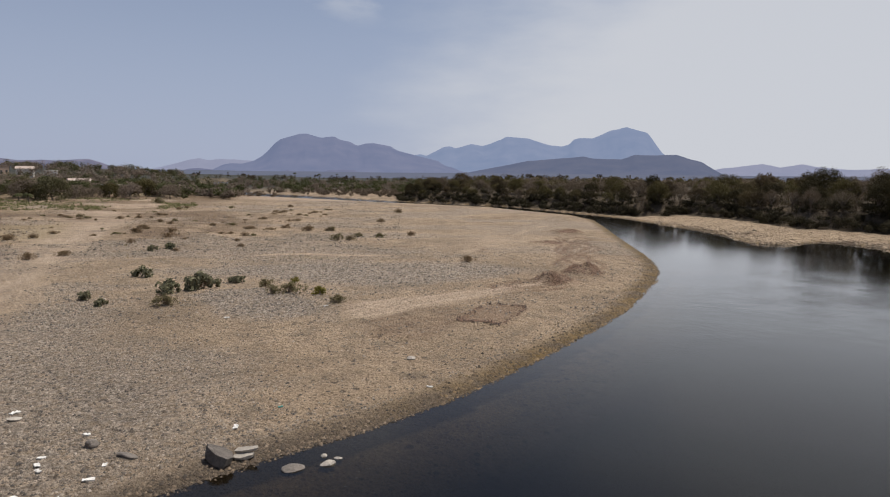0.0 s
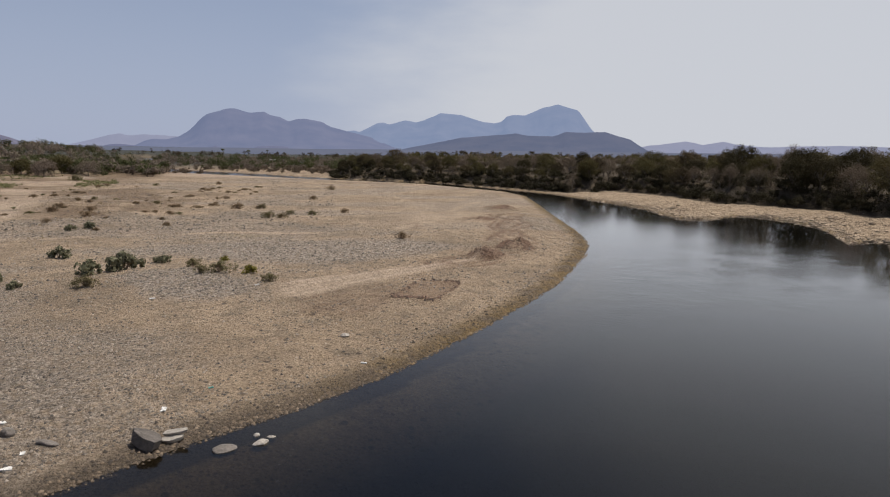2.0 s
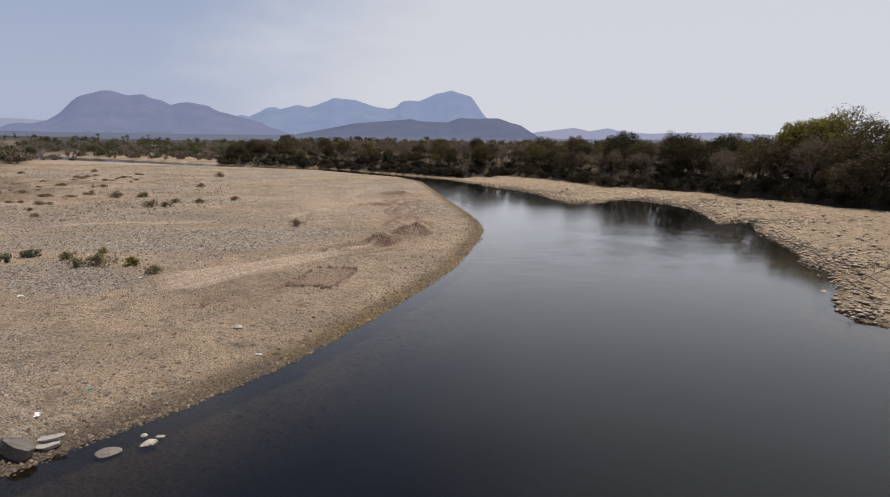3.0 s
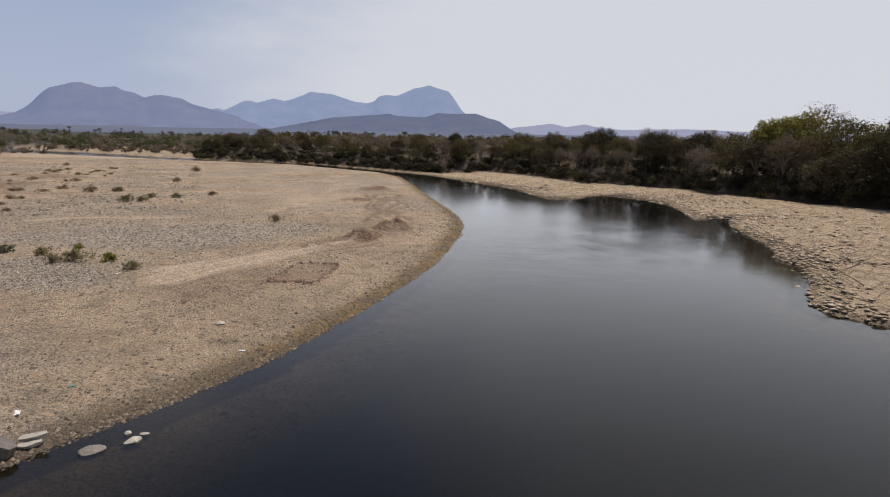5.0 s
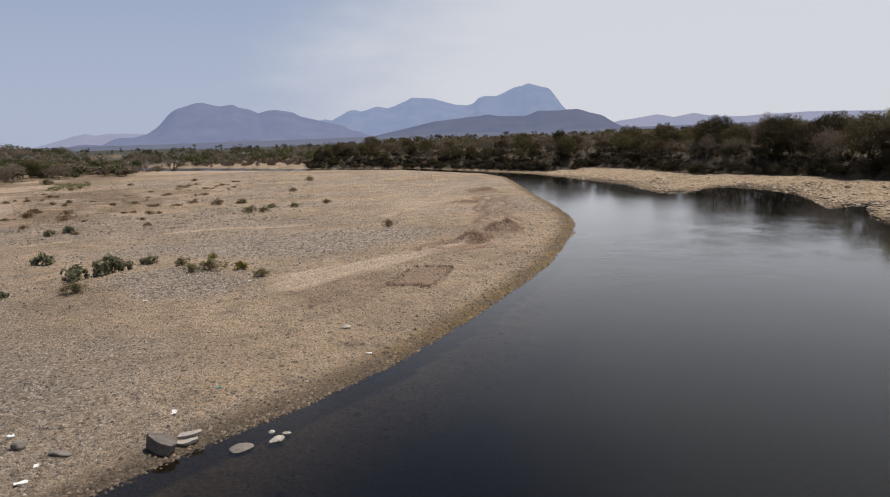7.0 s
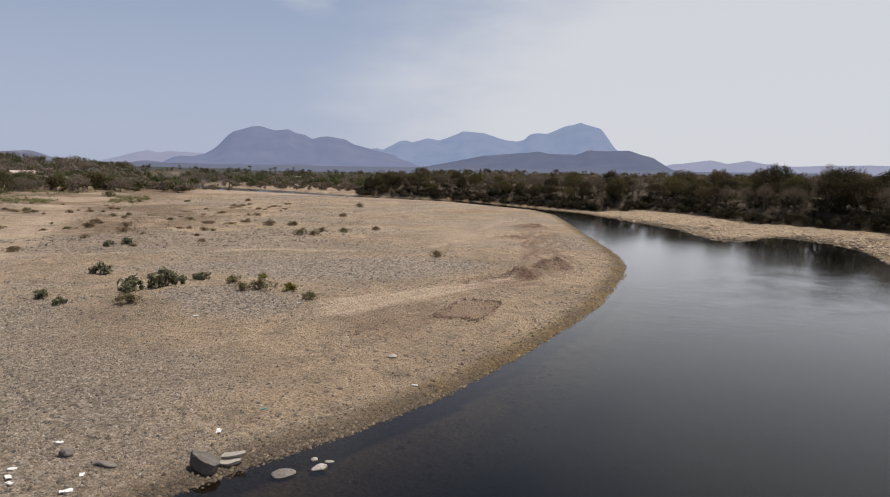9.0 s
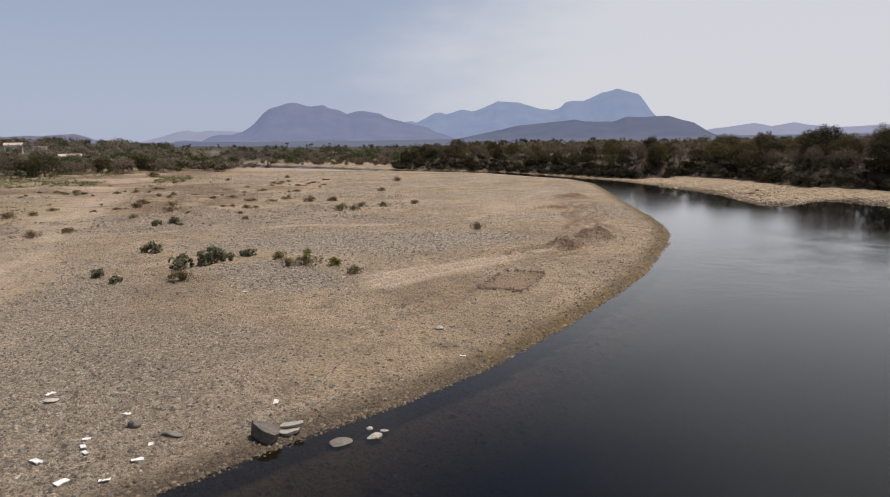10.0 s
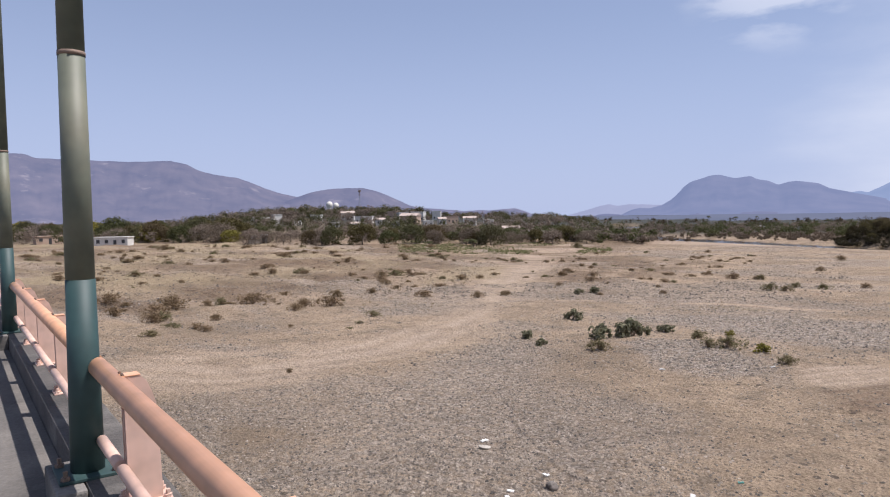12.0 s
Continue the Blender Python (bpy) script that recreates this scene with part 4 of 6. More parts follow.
class Kind:
    """A few built variants of a plant; the first uses place the variants, later ones copy them."""

    def __init__(self, makers, label, category, group):
        self.makers, self.made = makers, [None] * len(makers)
        self.label, self.category, self.group = label, category, group

    def place(self, i, x, y, rz=0.0, s=1.0, sz=1.0):
        i %= len(self.makers)
        if self.made[i] is None:
            self.made[i] = tagged(self.makers[i](), self.label, self.category, self.group)
            self.made[i].matrix_basis = put(x, y, rz, s, 0, sz)
            return self.made[i]
        ob = copy_thing(self.made[i], Matrix.Identity(4))
        ob.matrix_basis = put(x, y, rz, s, 0, sz)
        return ob


def tree_kind(mat, label, group, seed, w, h, leaves, size, trunk_h=0.28):
    return Kind([lambda k=k: build_tree("tree", seed + k, w * (0.9 + 0.1 * k), h * (1.08 - 0.06 * k), leaves, size, mat, trunk_h) for k in range(3)], label, "tree", group)


T_DARK = tree_kind(M_LEAF_DARK, "dense dark green riverside tree on an earth bank", "trees along the far bank", 101, 6.8, 5.6, 6500, 0.085, 0.2)
T_OLIVE = tree_kind(M_LEAF_OLIVE, "olive green thorny riverside tree on an earth bank", "trees along the far bank", 111, 6.8, 5.8, 6500, 0.082, 0.22)
T_GREEN = tree_kind(M_LEAF_GREEN, "bright yellow-green tree on an earth bank", "trees along the far bank", 121, 6.4, 6.2, 6500, 0.082, 0.25)
T_BARE = tree_kind(M_LEAF_BROWN, "half-bare brown tree with thin twigs", "trees along the far bank", 131, 6.0, 6.0, 4200, 0.066, 0.32)
S_CASTOR = Kind([lambda k=k: build_shrub("bush", 201 + k, 1.9, 1.0, 620, 0.10, M_LEAF_CASTOR, M_DRYSTEM) for k in range(5)], "dark green broad-leaved bush growing out of gravel", "bush", "bushes on the bar")
S_DRY = Kind([lambda k=k: build_shrub("bush", 211 + k, 1.6, 0.8, 1300, 0.034, M_LEAF_SCRUB, M_DRYSTEM, 14, True) for k in range(5)], "dry brown twiggy bush on sand", "bush", "bushes on the bar")
S_OLIVE = Kind([lambda k=k: build_shrub("bush", 221 + k, 1.6, 0.85, 1400, 0.036, M_LEAF_SAGE, M_DRYSTEM, 12, True) for k in range(5)], "olive green low bush on sand", "bush", "bushes on the bar")
S_GREEN = Kind([lambda k=k: build_shrub("bush", 231 + k, 1.2, 0.8, 420, 0.07, M_LEAF_GREEN, M_DRYSTEM) for k in range(2)], "bright yellow-green bush on gravel", "bush", "bushes on the bar")

rnd = random.Random(5)


def along(pts, step):
    """Points at even steps along a line, with the way to its left."""
    out = []
    for (ax, ay), (bx, by) in zip(pts[:-1], pts[1:]):
        ln = math.hypot(bx - ax, by - ay)
        k = max(1, int(ln / step))
        for i in range(k):
            u = i / k
            out.append((ax + (bx - ax) * u, ay + (by - ay) * u, (by - ay) / ln, -(bx - ax) / ln))
    return out


def bank_height(x, y):
    """How tall the trees grow along the far bank."""
    az = math.degrees(math.atan2(x, y))
    return float(np.interp(az, (-6, 8, 16, 24, 31, 37, 41, 45, 60), (3.4, 4.0, 4.2, 4.7, 5.6, 7.2, 8.5, 9.6, 10.2)))


def far_bank_trees():
    for row, (off, step, size) in enumerate(((1.0, 3.4, 0.70), (5.5, 4.3, 0.88), (11.5, 6.0, 1.0))):
        for i, (x, y, nx, ny) in enumerate(along(TREE_LINE, step)):
            if y < 28 or y > 215:
                continue
            o = off + rnd.uniform(-1.2, 1.2)
            px, py = x + nx * o + rnd.uniform(-1, 1), y + ny * o + rnd.uniform(-1, 1)
            s = size * rnd.uniform(0.78, 1.06) * bank_height(px, py) / 5.4
            q = rnd.random()
            if row == 0:
                kind = T_DARK if q < 0.42 else T_OLIVE if q < 0.76 else T_BARE
            elif py < 95:
                kind = T_GREEN if q < 0.4 else T_OLIVE if q < 0.7 else T_DARK if q < 0.88 else T_BARE
            else:
                kind = T_DARK if q < 0.30 else T_OLIVE if q < 0.68 else T_BARE
            kind.place(rnd.randrange(3), px, py, rnd.uniform(0, 360), s, rnd.uniform(0.9, 1.1))


far_bank_trees()
# single trees that stand out over the others
T_DARK.place(1, 66.5, 109.4, 20, 1.22)
T_BARE.place(0, 71.5, 102.5, 70, 1.12)
T_BARE.place(2, 86, 80, 10, 1.4)
T_OLIVE.place(1, 10.4, 195, 10, 0.95)
T_OLIVE.place(2, 62.7, 136.3, 40, 1.05)
T_OLIVE.place(0, 66.5, 128.9, 80, 1.0)


# bushes that stand singly on the bar: x, y, size
for x, y, s in ((-14.7, 43.6, 1.15), (-16.2, 42.0, 0.9), (-21.2, 49.5, 0.8), (-13.6, 47.3, 0.55), (-20.6, 40.3, 0.55), (-19.0, 38.8, 0.45), (-26, 67.5, 0.7), (-27.2, 66.2, 0.6)):
    S_CASTOR.place(rnd.randrange(5), x, y, rnd.uniform(0, 360), s * 1.05, 1.15)
for x, y, s in ((-15.2, 38.6, 0.95), (-8.6, 41.7, 1.05), (-9.6, 41.2, 0.8), (-10.9, 44.8, 0.8), (-5.3, 40.0, 0.7), (-10.2, 77, 1.1), (-8.9, 77.3, 0.9), (-12.7, 90.5, 0.95), (-8.3, 82.2, 0.8), (-5.8, 81.8, 0.9), (-51.5, 40.4, 1.0), (-61.5, 154, 1.9)):
    S_OLIVE.place(rnd.randrange(5), x, y, rnd.uniform(0, 360), s)
for x, y, s in ((-6.8, 42.2, 0.8), (-9.4, 47.6, 0.6)):
    S_GREEN.place(rnd.randrange(2), x, y, rnd.uniform(0, 360), s)
for x, y, s in ((69.4, 72.6, 1.5), (70.8, 73.4, 1.3), (72.0, 73.8, 1.1)):
    S_GREEN.place(rnd.randrange(2), x, y, rnd.uniform(0, 360), s, 0.55)
for x, y, s in ((3.7, 59.0, 0.9), (-15.7, 89.1, 1.2), (-1.9, 83.4, 0.9), (-7.1, 105.5, 1.0), (-5.4, 130, 1.3), (-19.4, 69.7, 0.6), (-31.5, 71.4, 0.7), (-61, 35.4, 1.6), (-53.5, 31.4, 1.3), (-52.6, 34.5, 1.7), (-47.5, 36.6, 0.9), (-46.0, 45.5, 1.2), (-44.5, 47.3, 1.6),
                (-50.6, 32.8, 1.4), (-54.6, 37.6, 2.0), (-50.8, 43.5, 1.8), (-48.2, 52.6, 1.3), (-72.6, 66, 1.2), (-57, 77.5, 1.0), (-78, 88.6, 1.4), (-113, 147, 2.6), (-139, 95, 2.2), (-28, 25.9, 0.35)):
    S_DRY.place(rnd.randrange(5), x, y, rnd.uniform(0, 360), s)


def scattered_bushes():
    """Dry scrub in drifts on the higher parts of the bar."""
    made = 0
    while made < 95:
        r, a = rnd.uniform(68, 150), radians(rnd.uniform(-31, -8))
        x, y = r * math.sin(a), r * math.cos(a)
        if float(fbm(np.array([x / 12]), np.array([y / 9]), 47)[0]) < rnd.uniform(0.42, 0.62):
            continue
        kind = S_DRY if rnd.random() < 0.7 else S_OLIVE
        kind.place(rnd.randrange(5), x, y, rnd.uniform(0, 360), rnd.uniform(0.3, 1.15), rnd.uniform(0.5, 1.0))
        made += 1
    made = 0
    while made < 200:
        r, a = rnd.uniform(50, 190), radians(rnd.uniform(-66, -32))
        x, y = r * math.sin(a), r * math.cos(a)
        if float(line_dist(np.array([x]), np.array([y]), TRACK)[0]) < 6 or float(fbm(np.array([x / 16]), np.array([y / 12]), 48)[0]) < rnd.uniform(0.3, 0.6):
            continue
        kind = S_DRY if rnd.random() < 0.8 else S_OLIVE
        kind.place(rnd.randrange(5), x, y, rnd.uniform(0, 360), rnd.uniform(0.3, 1.2) * (1 + r / 300), rnd.uniform(0.5, 0.9))
        made += 1


scattered_bushes()

TL_DARK = tree_kind(M_LEAF_TOWN, "dense dark green tree at the edge of the village", "trees before the village", 141, 8.0, 5.6, 3600, 0.15)
TL_OLIVE = tree_kind(M_LEAF_OLIVE, "olive green spreading tree at the edge of the village", "trees before the village", 151, 8.0, 5.2, 3600, 0.15)
TL_GREEN = tree_kind(M_LEAF_GREEN, "bright green round tree at the edge of the village", "trees before the village", 161, 8.5, 5.2, 3600, 0.15)
TL_BARE = tree_kind(M_LEAF_TOWN_DRY, "leafless grey-brown tree at the edge of the village", "trees before the village", 171, 7.5, 4.8, 2600, 0.11)


def village_trees():
    edge = [(-330, 150), (-250, 128), (-205, 126), (-178, 134), (-140, 124), (-118, 128), (-104, 146), (-82, 150), (-74, 168), (-64, 182)]
    for off, step in ((0, 6.5), (8, 8.5), (19, 11.0)):
        for x, y, nx, ny in along(edge, step):
            px, py = x - nx * off + rnd.uniform(-3, 3), y - ny * off + rnd.uniform(-3, 3)
            q = rnd.random()
            west = px < -150
            kind = TL_DARK if q < (0.45 if west else 0.25) else TL_OLIVE if q < 0.62 else TL_BARE if q < 0.93 else TL_GREEN
            kind.place(rnd.randrange(3), px, py, rnd.uniform(0, 360), rnd.uniform(0.6, 1.2) * (1.2 if west else 0.95), rnd.uniform(0.8, 1.1))


village_trees()
TL_OLIVE.place(1, -115.6, 151.0, 30, 0.72)
TL_BARE.place(0, -131.5, 135.5, 110, 0.78)
TL_BARE.place(2, -121.0, 128.0, 10, 0.6)


def far_woods(name, label, spots, mat, seed, leaves=60):
    """Trees past counting, as one mass of leaf clumps."""
    rng = np.random.default_rng(seed)
    vs, fs, base = [], [], 0
    for x, y, w, h in spots:
        z = float(ground_at(x, y))
        clumps = [(x + rng.normal() * w * 0.25, y + rng.normal() * w * 0.25, z + h * rng.uniform(0.25, 0.85), w * rng.uniform(0.15, 0.3)) for _ in range(7)]
        v, f = leaf_cloud(rng, clumps, leaves // 7, (0.035 * w + 0.08) * (1.0 if leaves < 300 else 0.75 if leaves < 600 else 0.5), 1.0, tri=True)
        vs.append(v)
        fs.append(f + base)
        base += len(v)
    return tagged(new(name, mesh_from(name, np.concatenate(vs), np.concatenate(fs), mat)), label, "woods", kind="stuff")


def wood_spots(n, a0, a1, r0, r1, h0, h1):
    out = []
    for _ in range(n):
        a, r = radians(rnd.uniform(a0, a1)), rnd.uniform(r0, r1)
        h = rnd.uniform(h0, h1)
        if float(river_dist(np.array([r * math.sin(a)]), np.array([r * math.cos(a)]))[0]) < 3:
            continue
        out.append((r * math.sin(a), r * math.cos(a), h * rnd.uniform(1.0, 1.5), h))
    return out


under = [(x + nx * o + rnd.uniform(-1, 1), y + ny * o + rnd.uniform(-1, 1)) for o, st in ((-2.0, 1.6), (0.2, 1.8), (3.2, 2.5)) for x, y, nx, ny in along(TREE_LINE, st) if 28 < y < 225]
far_woods("undergrowth", "tangled undergrowth along the far bank, darkened for shade", [(x, y, rnd.uniform(2.0, 3.4), rnd.uniform(0.22, 0.4) * bank_height(x, y)) for x, y in under[::2]], M_LEAF_SHADE, 310, 700)
far_woods("undergrowth", "brown undergrowth along the far bank, darkened for shade", [(x, y, rnd.uniform(2.0, 3.2), rnd.uniform(0.2, 0.36) * bank_height(x, y)) for x, y in under[1::2]], M_LEAF_SHADE, 311, 700)
back = [(x + nx * o + rnd.uniform(-3, 3), y + ny * o + rnd.uniform(-3, 3)) for o, st in ((20, 5), (30, 6), (42, 7)) for x, y, nx, ny in along(TREE_LINE, st) if 20 < y < 225]
far_woods("far_woods", "olive trees deeper in the far bank woods", [(x, y, rnd.uniform(4, 6), rnd.uniform(0.75, 1.0) * bank_height(x, y)) for x, y in back[::2]], M_LEAF_OLIVE, 312, 620)
far_woods("far_woods", "brown trees deeper in the far bank woods", [(x, y, rnd.uniform(4, 6), rnd.uniform(0.7, 0.95) * bank_height(x, y)) for x, y in back[1::2]], M_LEAF_BROWN, 313, 620)
far_woods("low_scrub", "low dry scrub on the far sand bank", wood_spots(300, -19, 0, 205, 262, 0.7, 1.9), M_LEAF_BROWN, 315, 160)
far_woods("far_woods", "distant woods on the plain", wood_spots(420, -80, 62, 400, 540, 3.0, 5.0), M_LEAF_DARK, 314, 150)
far_woods("far_woods", "thick dry and green trees below the village", wood_spots(220, -38, -15.5, 190, 250, 2.2, 4.0), M_LEAF_TOWN, 300, 280)
far_woods("far_woods", "leafless trees below the village", wood_spots(220, -40, -15.5, 190, 250, 2.2, 3.8), M_LEAF_TOWN_DRY, 307, 280)
far_woods("far_woods", "dark green trees among the houses on the rise", wood_spots(330, -78, -17, 225, 420, 3.2, 6.0), M_LEAF_TOWN, 301, 310)
far_woods("far_woods", "grey-brown dry trees on the rise", wood_spots(330, -78, -17, 225, 420, 3.0, 5.4), M_LEAF_TOWN_DRY, 302, 310)
far_woods("far_woods", "distant olive trees along the dry river bed", wood_spots(260, -19, 2, 232, 420, 1.8, 4.2), M_LEAF_TOWN, 303, 300)
far_woods("far_woods", "distant dry trees along the river", wood_spots(260, -19, 4, 228, 420, 1.5, 3.8), M_LEAF_TOWN_DRY, 304, 300)
far_woods("far_woods", "scrub woods behind the far bank", wood_spots(420, 0, 60, 225, 420, 2.4, 4.2), M_LEAF_OLIVE, 305, 220)
far_woods("far_woods", "dry scrub woods behind the far bank", wood_spots(420, 8, 60, 165, 380, 2.4, 4.0), M_LEAF_BROWN, 306, 220)


def build_palm(seed, h, fronds, reach):
    """A slim trunk with a head of drooping fronds."""
    rng = random.Random(seed)
    top = new("palm_tree")
    bm = bmesh.new()
    tube(bm, (0, 0, -0.3), (0.03 * h, 0, h * 0.5), 0.16, 0.12, 8)
    tube(bm, (0.03 * h, 0, h * 0.5), (0.02 * h, 0.01 * h, h), 0.12, 0.10, 8)
    part("trunk", bm, M_BARK, top)
    for k in range(fronds):
        a, lift = k * 2.399, rng.uniform(0.1, 0.9)
        bm = bmesh.new()
        last = None
        for j in range(6):
            u = j / 5
            r, z = reach * u * (1 - 0.25 * lift), h + reach * (lift * u * 0.9 - 0.75 * u * u)
            w = 0.22 * reach * math.sin(math.pi * min(0.95, u * 0.85 + 0.1))
            c, q = Vector((math.cos(a) * r, math.sin(a) * r, z)), Vector((-math.sin(a), math.cos(a), -0.35)) * w
            row = [bm.verts.new(c + q), bm.verts.new(c + Vector((0, 0, 0.08))), bm.verts.new(c - Vector((q.x, q.y, -q.z)))]
            if last:
                bm.faces.new([last[0], row[0], row[1], last[1]])
                bm.faces.new([last[1], row[1], row[2], last[2]])
            last = row
        part("frond", bm, M_LEAF_TOWN, top)
    return top


for i, (az, r, h, reach, lab) in enumerate(((-11.1, 330, 6.4, 1.1, "tall thin palm on the horizon"), (-9.1, 335, 6.0, 1.1, "tall thin palm on the horizon"), (-7.6, 345, 6.0, 1.0, "tall thin palm on the horizon"),
                                            (-45.6, 330, 6.2, 2.0, "palm above the village roofs"),
                                            (-31.1, 168, 1.5, 1.1, "low dark palm before the reeds"), (-30.5, 166, 1.6, 1.2, "low dark palm before the reeds"), (-34.2, 172, 0.9, 1.0, "low dark palm before the reeds"))):
    ob = tagged(build_palm(700 + i, h, 14, reach), lab, "palm", "palms")
    ob.matrix_basis = put(r * math.sin(radians(az)), r * math.cos(radians(az)), 40 * i)


far_woods("far_woods", "dark trees round the domed tanks", wood_spots(70, -52, -34, 335, 392, 5.0, 7.6), M_LEAF_TOWN, 320, 500)
far_woods("far_woods", "leafless trees round the domed tanks", wood_spots(80, -52, -34, 330, 390, 4.6, 7.0), M_LEAF_TOWN_DRY, 321, 500)


# ---- village ----
def build_house(w, d, h, wall, pitched):
    top = new("house")
    bm = bmesh.new()
    box(bm, -w / 2, w / 2, -d / 2, d / 2, -0.5, h, 0.03)
    part("wall", bm, wall, top)
    bm = bmesh.new()
    if pitched:
        v = [bm.verts.new(p) for p in ((-w / 2 - 0.4, -d / 2 - 0.5, h - 0.05), (w / 2 + 0.4, -d / 2 - 0.5, h - 0.05), (w / 2 + 0.4, d / 2 + 0.5, h - 0.05), (-w / 2 - 0.4, d / 2 + 0.5, h - 0.05),
                                       (-w / 2 - 0.4, 0, h + d * 0.22), (w / 2 + 0.4, 0, h + d * 0.22))]
        for q in ((0, 1, 5, 4), (2, 3, 4, 5), (0, 4, 3), (1, 2, 5), (0, 3, 2, 1)):
            bm.faces.new([v[i] for i in q])
    else:
        box(bm, -w / 2 - 0.25, w / 2 + 0.25, -d / 2 - 0.25, d / 2 + 0.25, h + 0.003, h + 0.22, 0.03)
    part("roof", bm, M_ROOF if pitched else wall, top)
    k = max(2, int(w / 2.6))
    for i in range(k):
        x = -w / 2 + (i + 0.5) * w / k
        bm = bmesh.new()
        if i == k // 2:
            box(bm, x - 0.5, x + 0.5, -d / 2 - 0.05, -d / 2 + 0.02, 0, 2.1)
            part("door", bm, M_DARK, top)
        else:
            box(bm, x - 0.55, x + 0.55, -d / 2 - 0.05, -d / 2 + 0.02, 1.0, 2.2)
            win = part("window", bm, M_DARK, top)
            bm = bmesh.new()
            box(bm, x - 0.7, x + 0.7, -d / 2 - 0.12, -d / 2 - 0.053, 0.9, 1.0)
            part("sill", bm, wall, win)
    return top


def at_bearing(az, r):
    return r * math.sin(radians(az)), r * math.cos(radians(az))


for az, r, w, d, h, wall, pitched, lab in (
        (-59.2, 214, 11, 5, 2.9, M_HOUSE, False, "long low whitewashed building with a flat roof"),
        (-63.5, 245, 9, 6, 2.8, M_HOUSE_B, False, "low ochre house half hidden by trees"),
        (-48.5, 200, 6, 5, 2.6, M_HOUSE, False, "small whitewashed shed at the edge of the trees"),
        (-48.2, 315, 10, 7, 4.4, M_HOUSE, False, "white two-storey house on the rise"),
        (-46.9, 322, 6, 6, 5.6, M_HOUSE, False, "tall white house on the rise"),
        (-41.0, 320, 9, 7, 4.8, M_HOUSE, True, "white house with a pitched sheet roof on the rise"),
        (-39.6, 300, 11, 7, 4.4, M_HOUSE, False, "broad white house on the rise"),
        (-37.3, 330, 8, 7, 5.4, M_HOUSE_B, False, "ochre house on the rise among trees"),
        (-35.7, 300, 12, 8, 5.4, M_HOUSE_B, True, "pinkish house with a clay roof on the rise"),
        (-35.0, 315, 9, 7, 6.4, M_HOUSE, False, "white two-storey house on the rise"),
        (-33.4, 330, 6, 6, 6.4, M_HOUSE, False, "narrow white house on the rise"),
        (-43.6, 318, 7, 6, 4.0, M_HOUSE, False, "small white house on the rise"),
        (-38.3, 292, 6, 5, 3.6, M_HOUSE, True, "small white house with a sheet roof on the rise"),
        (-36.4, 318, 7, 6, 5.8, M_HOUSE, False, "white block house on the rise"),
        (-32.2, 305, 8, 6, 4.4, M_HOUSE_B, False, "ochre house among trees"),
        (-29.0, 280, 6, 5, 4.4, M_HOUSE, False, "white house among trees"),
        (-30.6, 290, 8, 6, 4.6, M_HOUSE, True, "white cottage among trees"),
        (-27.2, 235, 7, 5, 3.0, M_HOUSE, True, "small white cottage among trees"),
        (-25.0, 215, 6, 5, 2.6, M_HOUSE, False, "small white shed by the reeds"),
        (-45.3, 300, 6, 5, 3.0, M_HOUSE, False, "small white house low on the rise"),
        (-42.2, 285, 7, 5, 2.8, M_HOUSE, False, "low white house at the foot of the rise"),
        (-40.4, 275, 6, 5, 2.8, M_HOUSE, True, "small white cottage at the foot of the rise"),
        (-37.0, 280, 7, 5, 3.2, M_HOUSE, False, "low white house among the trees on the rise"),
        (-34.2, 285, 6, 5, 3.4, M_HOUSE, False, "small white house among the trees on the rise"),
        (-33.0, 295, 5, 5, 3.8, M_HOUSE, True, "white cottage with a sheet roof on the rise"),
        (-7.2, 330, 5, 4, 2.8, M_HOUSE, False, "distant white hut among trees")):
    x, y = at_bearing(az, r)
    ob = tagged(build_house(w, d, h, wall, pitched), lab, "house", "houses of the village")
    ob.matrix_basis = put(x, y, -az + rnd.uniform(-25, 25), 0.68 if r > 260 else 0.85)


def water_tank(x, y, s, h):
    top = new("water_tank")
    bm = bmesh.new()
    tube(bm, (0, 0, -0.5), (0, 0, h), 1.3, 1.3, 16)
    part("base", bm, M_HOUSE, top)
    bm = bmesh.new()
    bmesh.ops.create_uvsphere(bm, u_segments=20, v_segments=12, radius=1.7, matrix=Matrix.Translation((0, 0, h)) @ Matrix.Diagonal((1, 1, 1.15, 1)))
    part("dome", bm, M_HOUSE, top, shade=True)
    tagged(top, "white domed tank above the village roofs", "tank", "domed tanks")
    top.matrix_basis = put(x, y, 0, s)


for az, r, s, h in ((-42.5, 400, 1.15, 6.6), (-41.95, 404, 1.0, 7.2)):
    water_tank(*at_bearing(az, r), s, h)


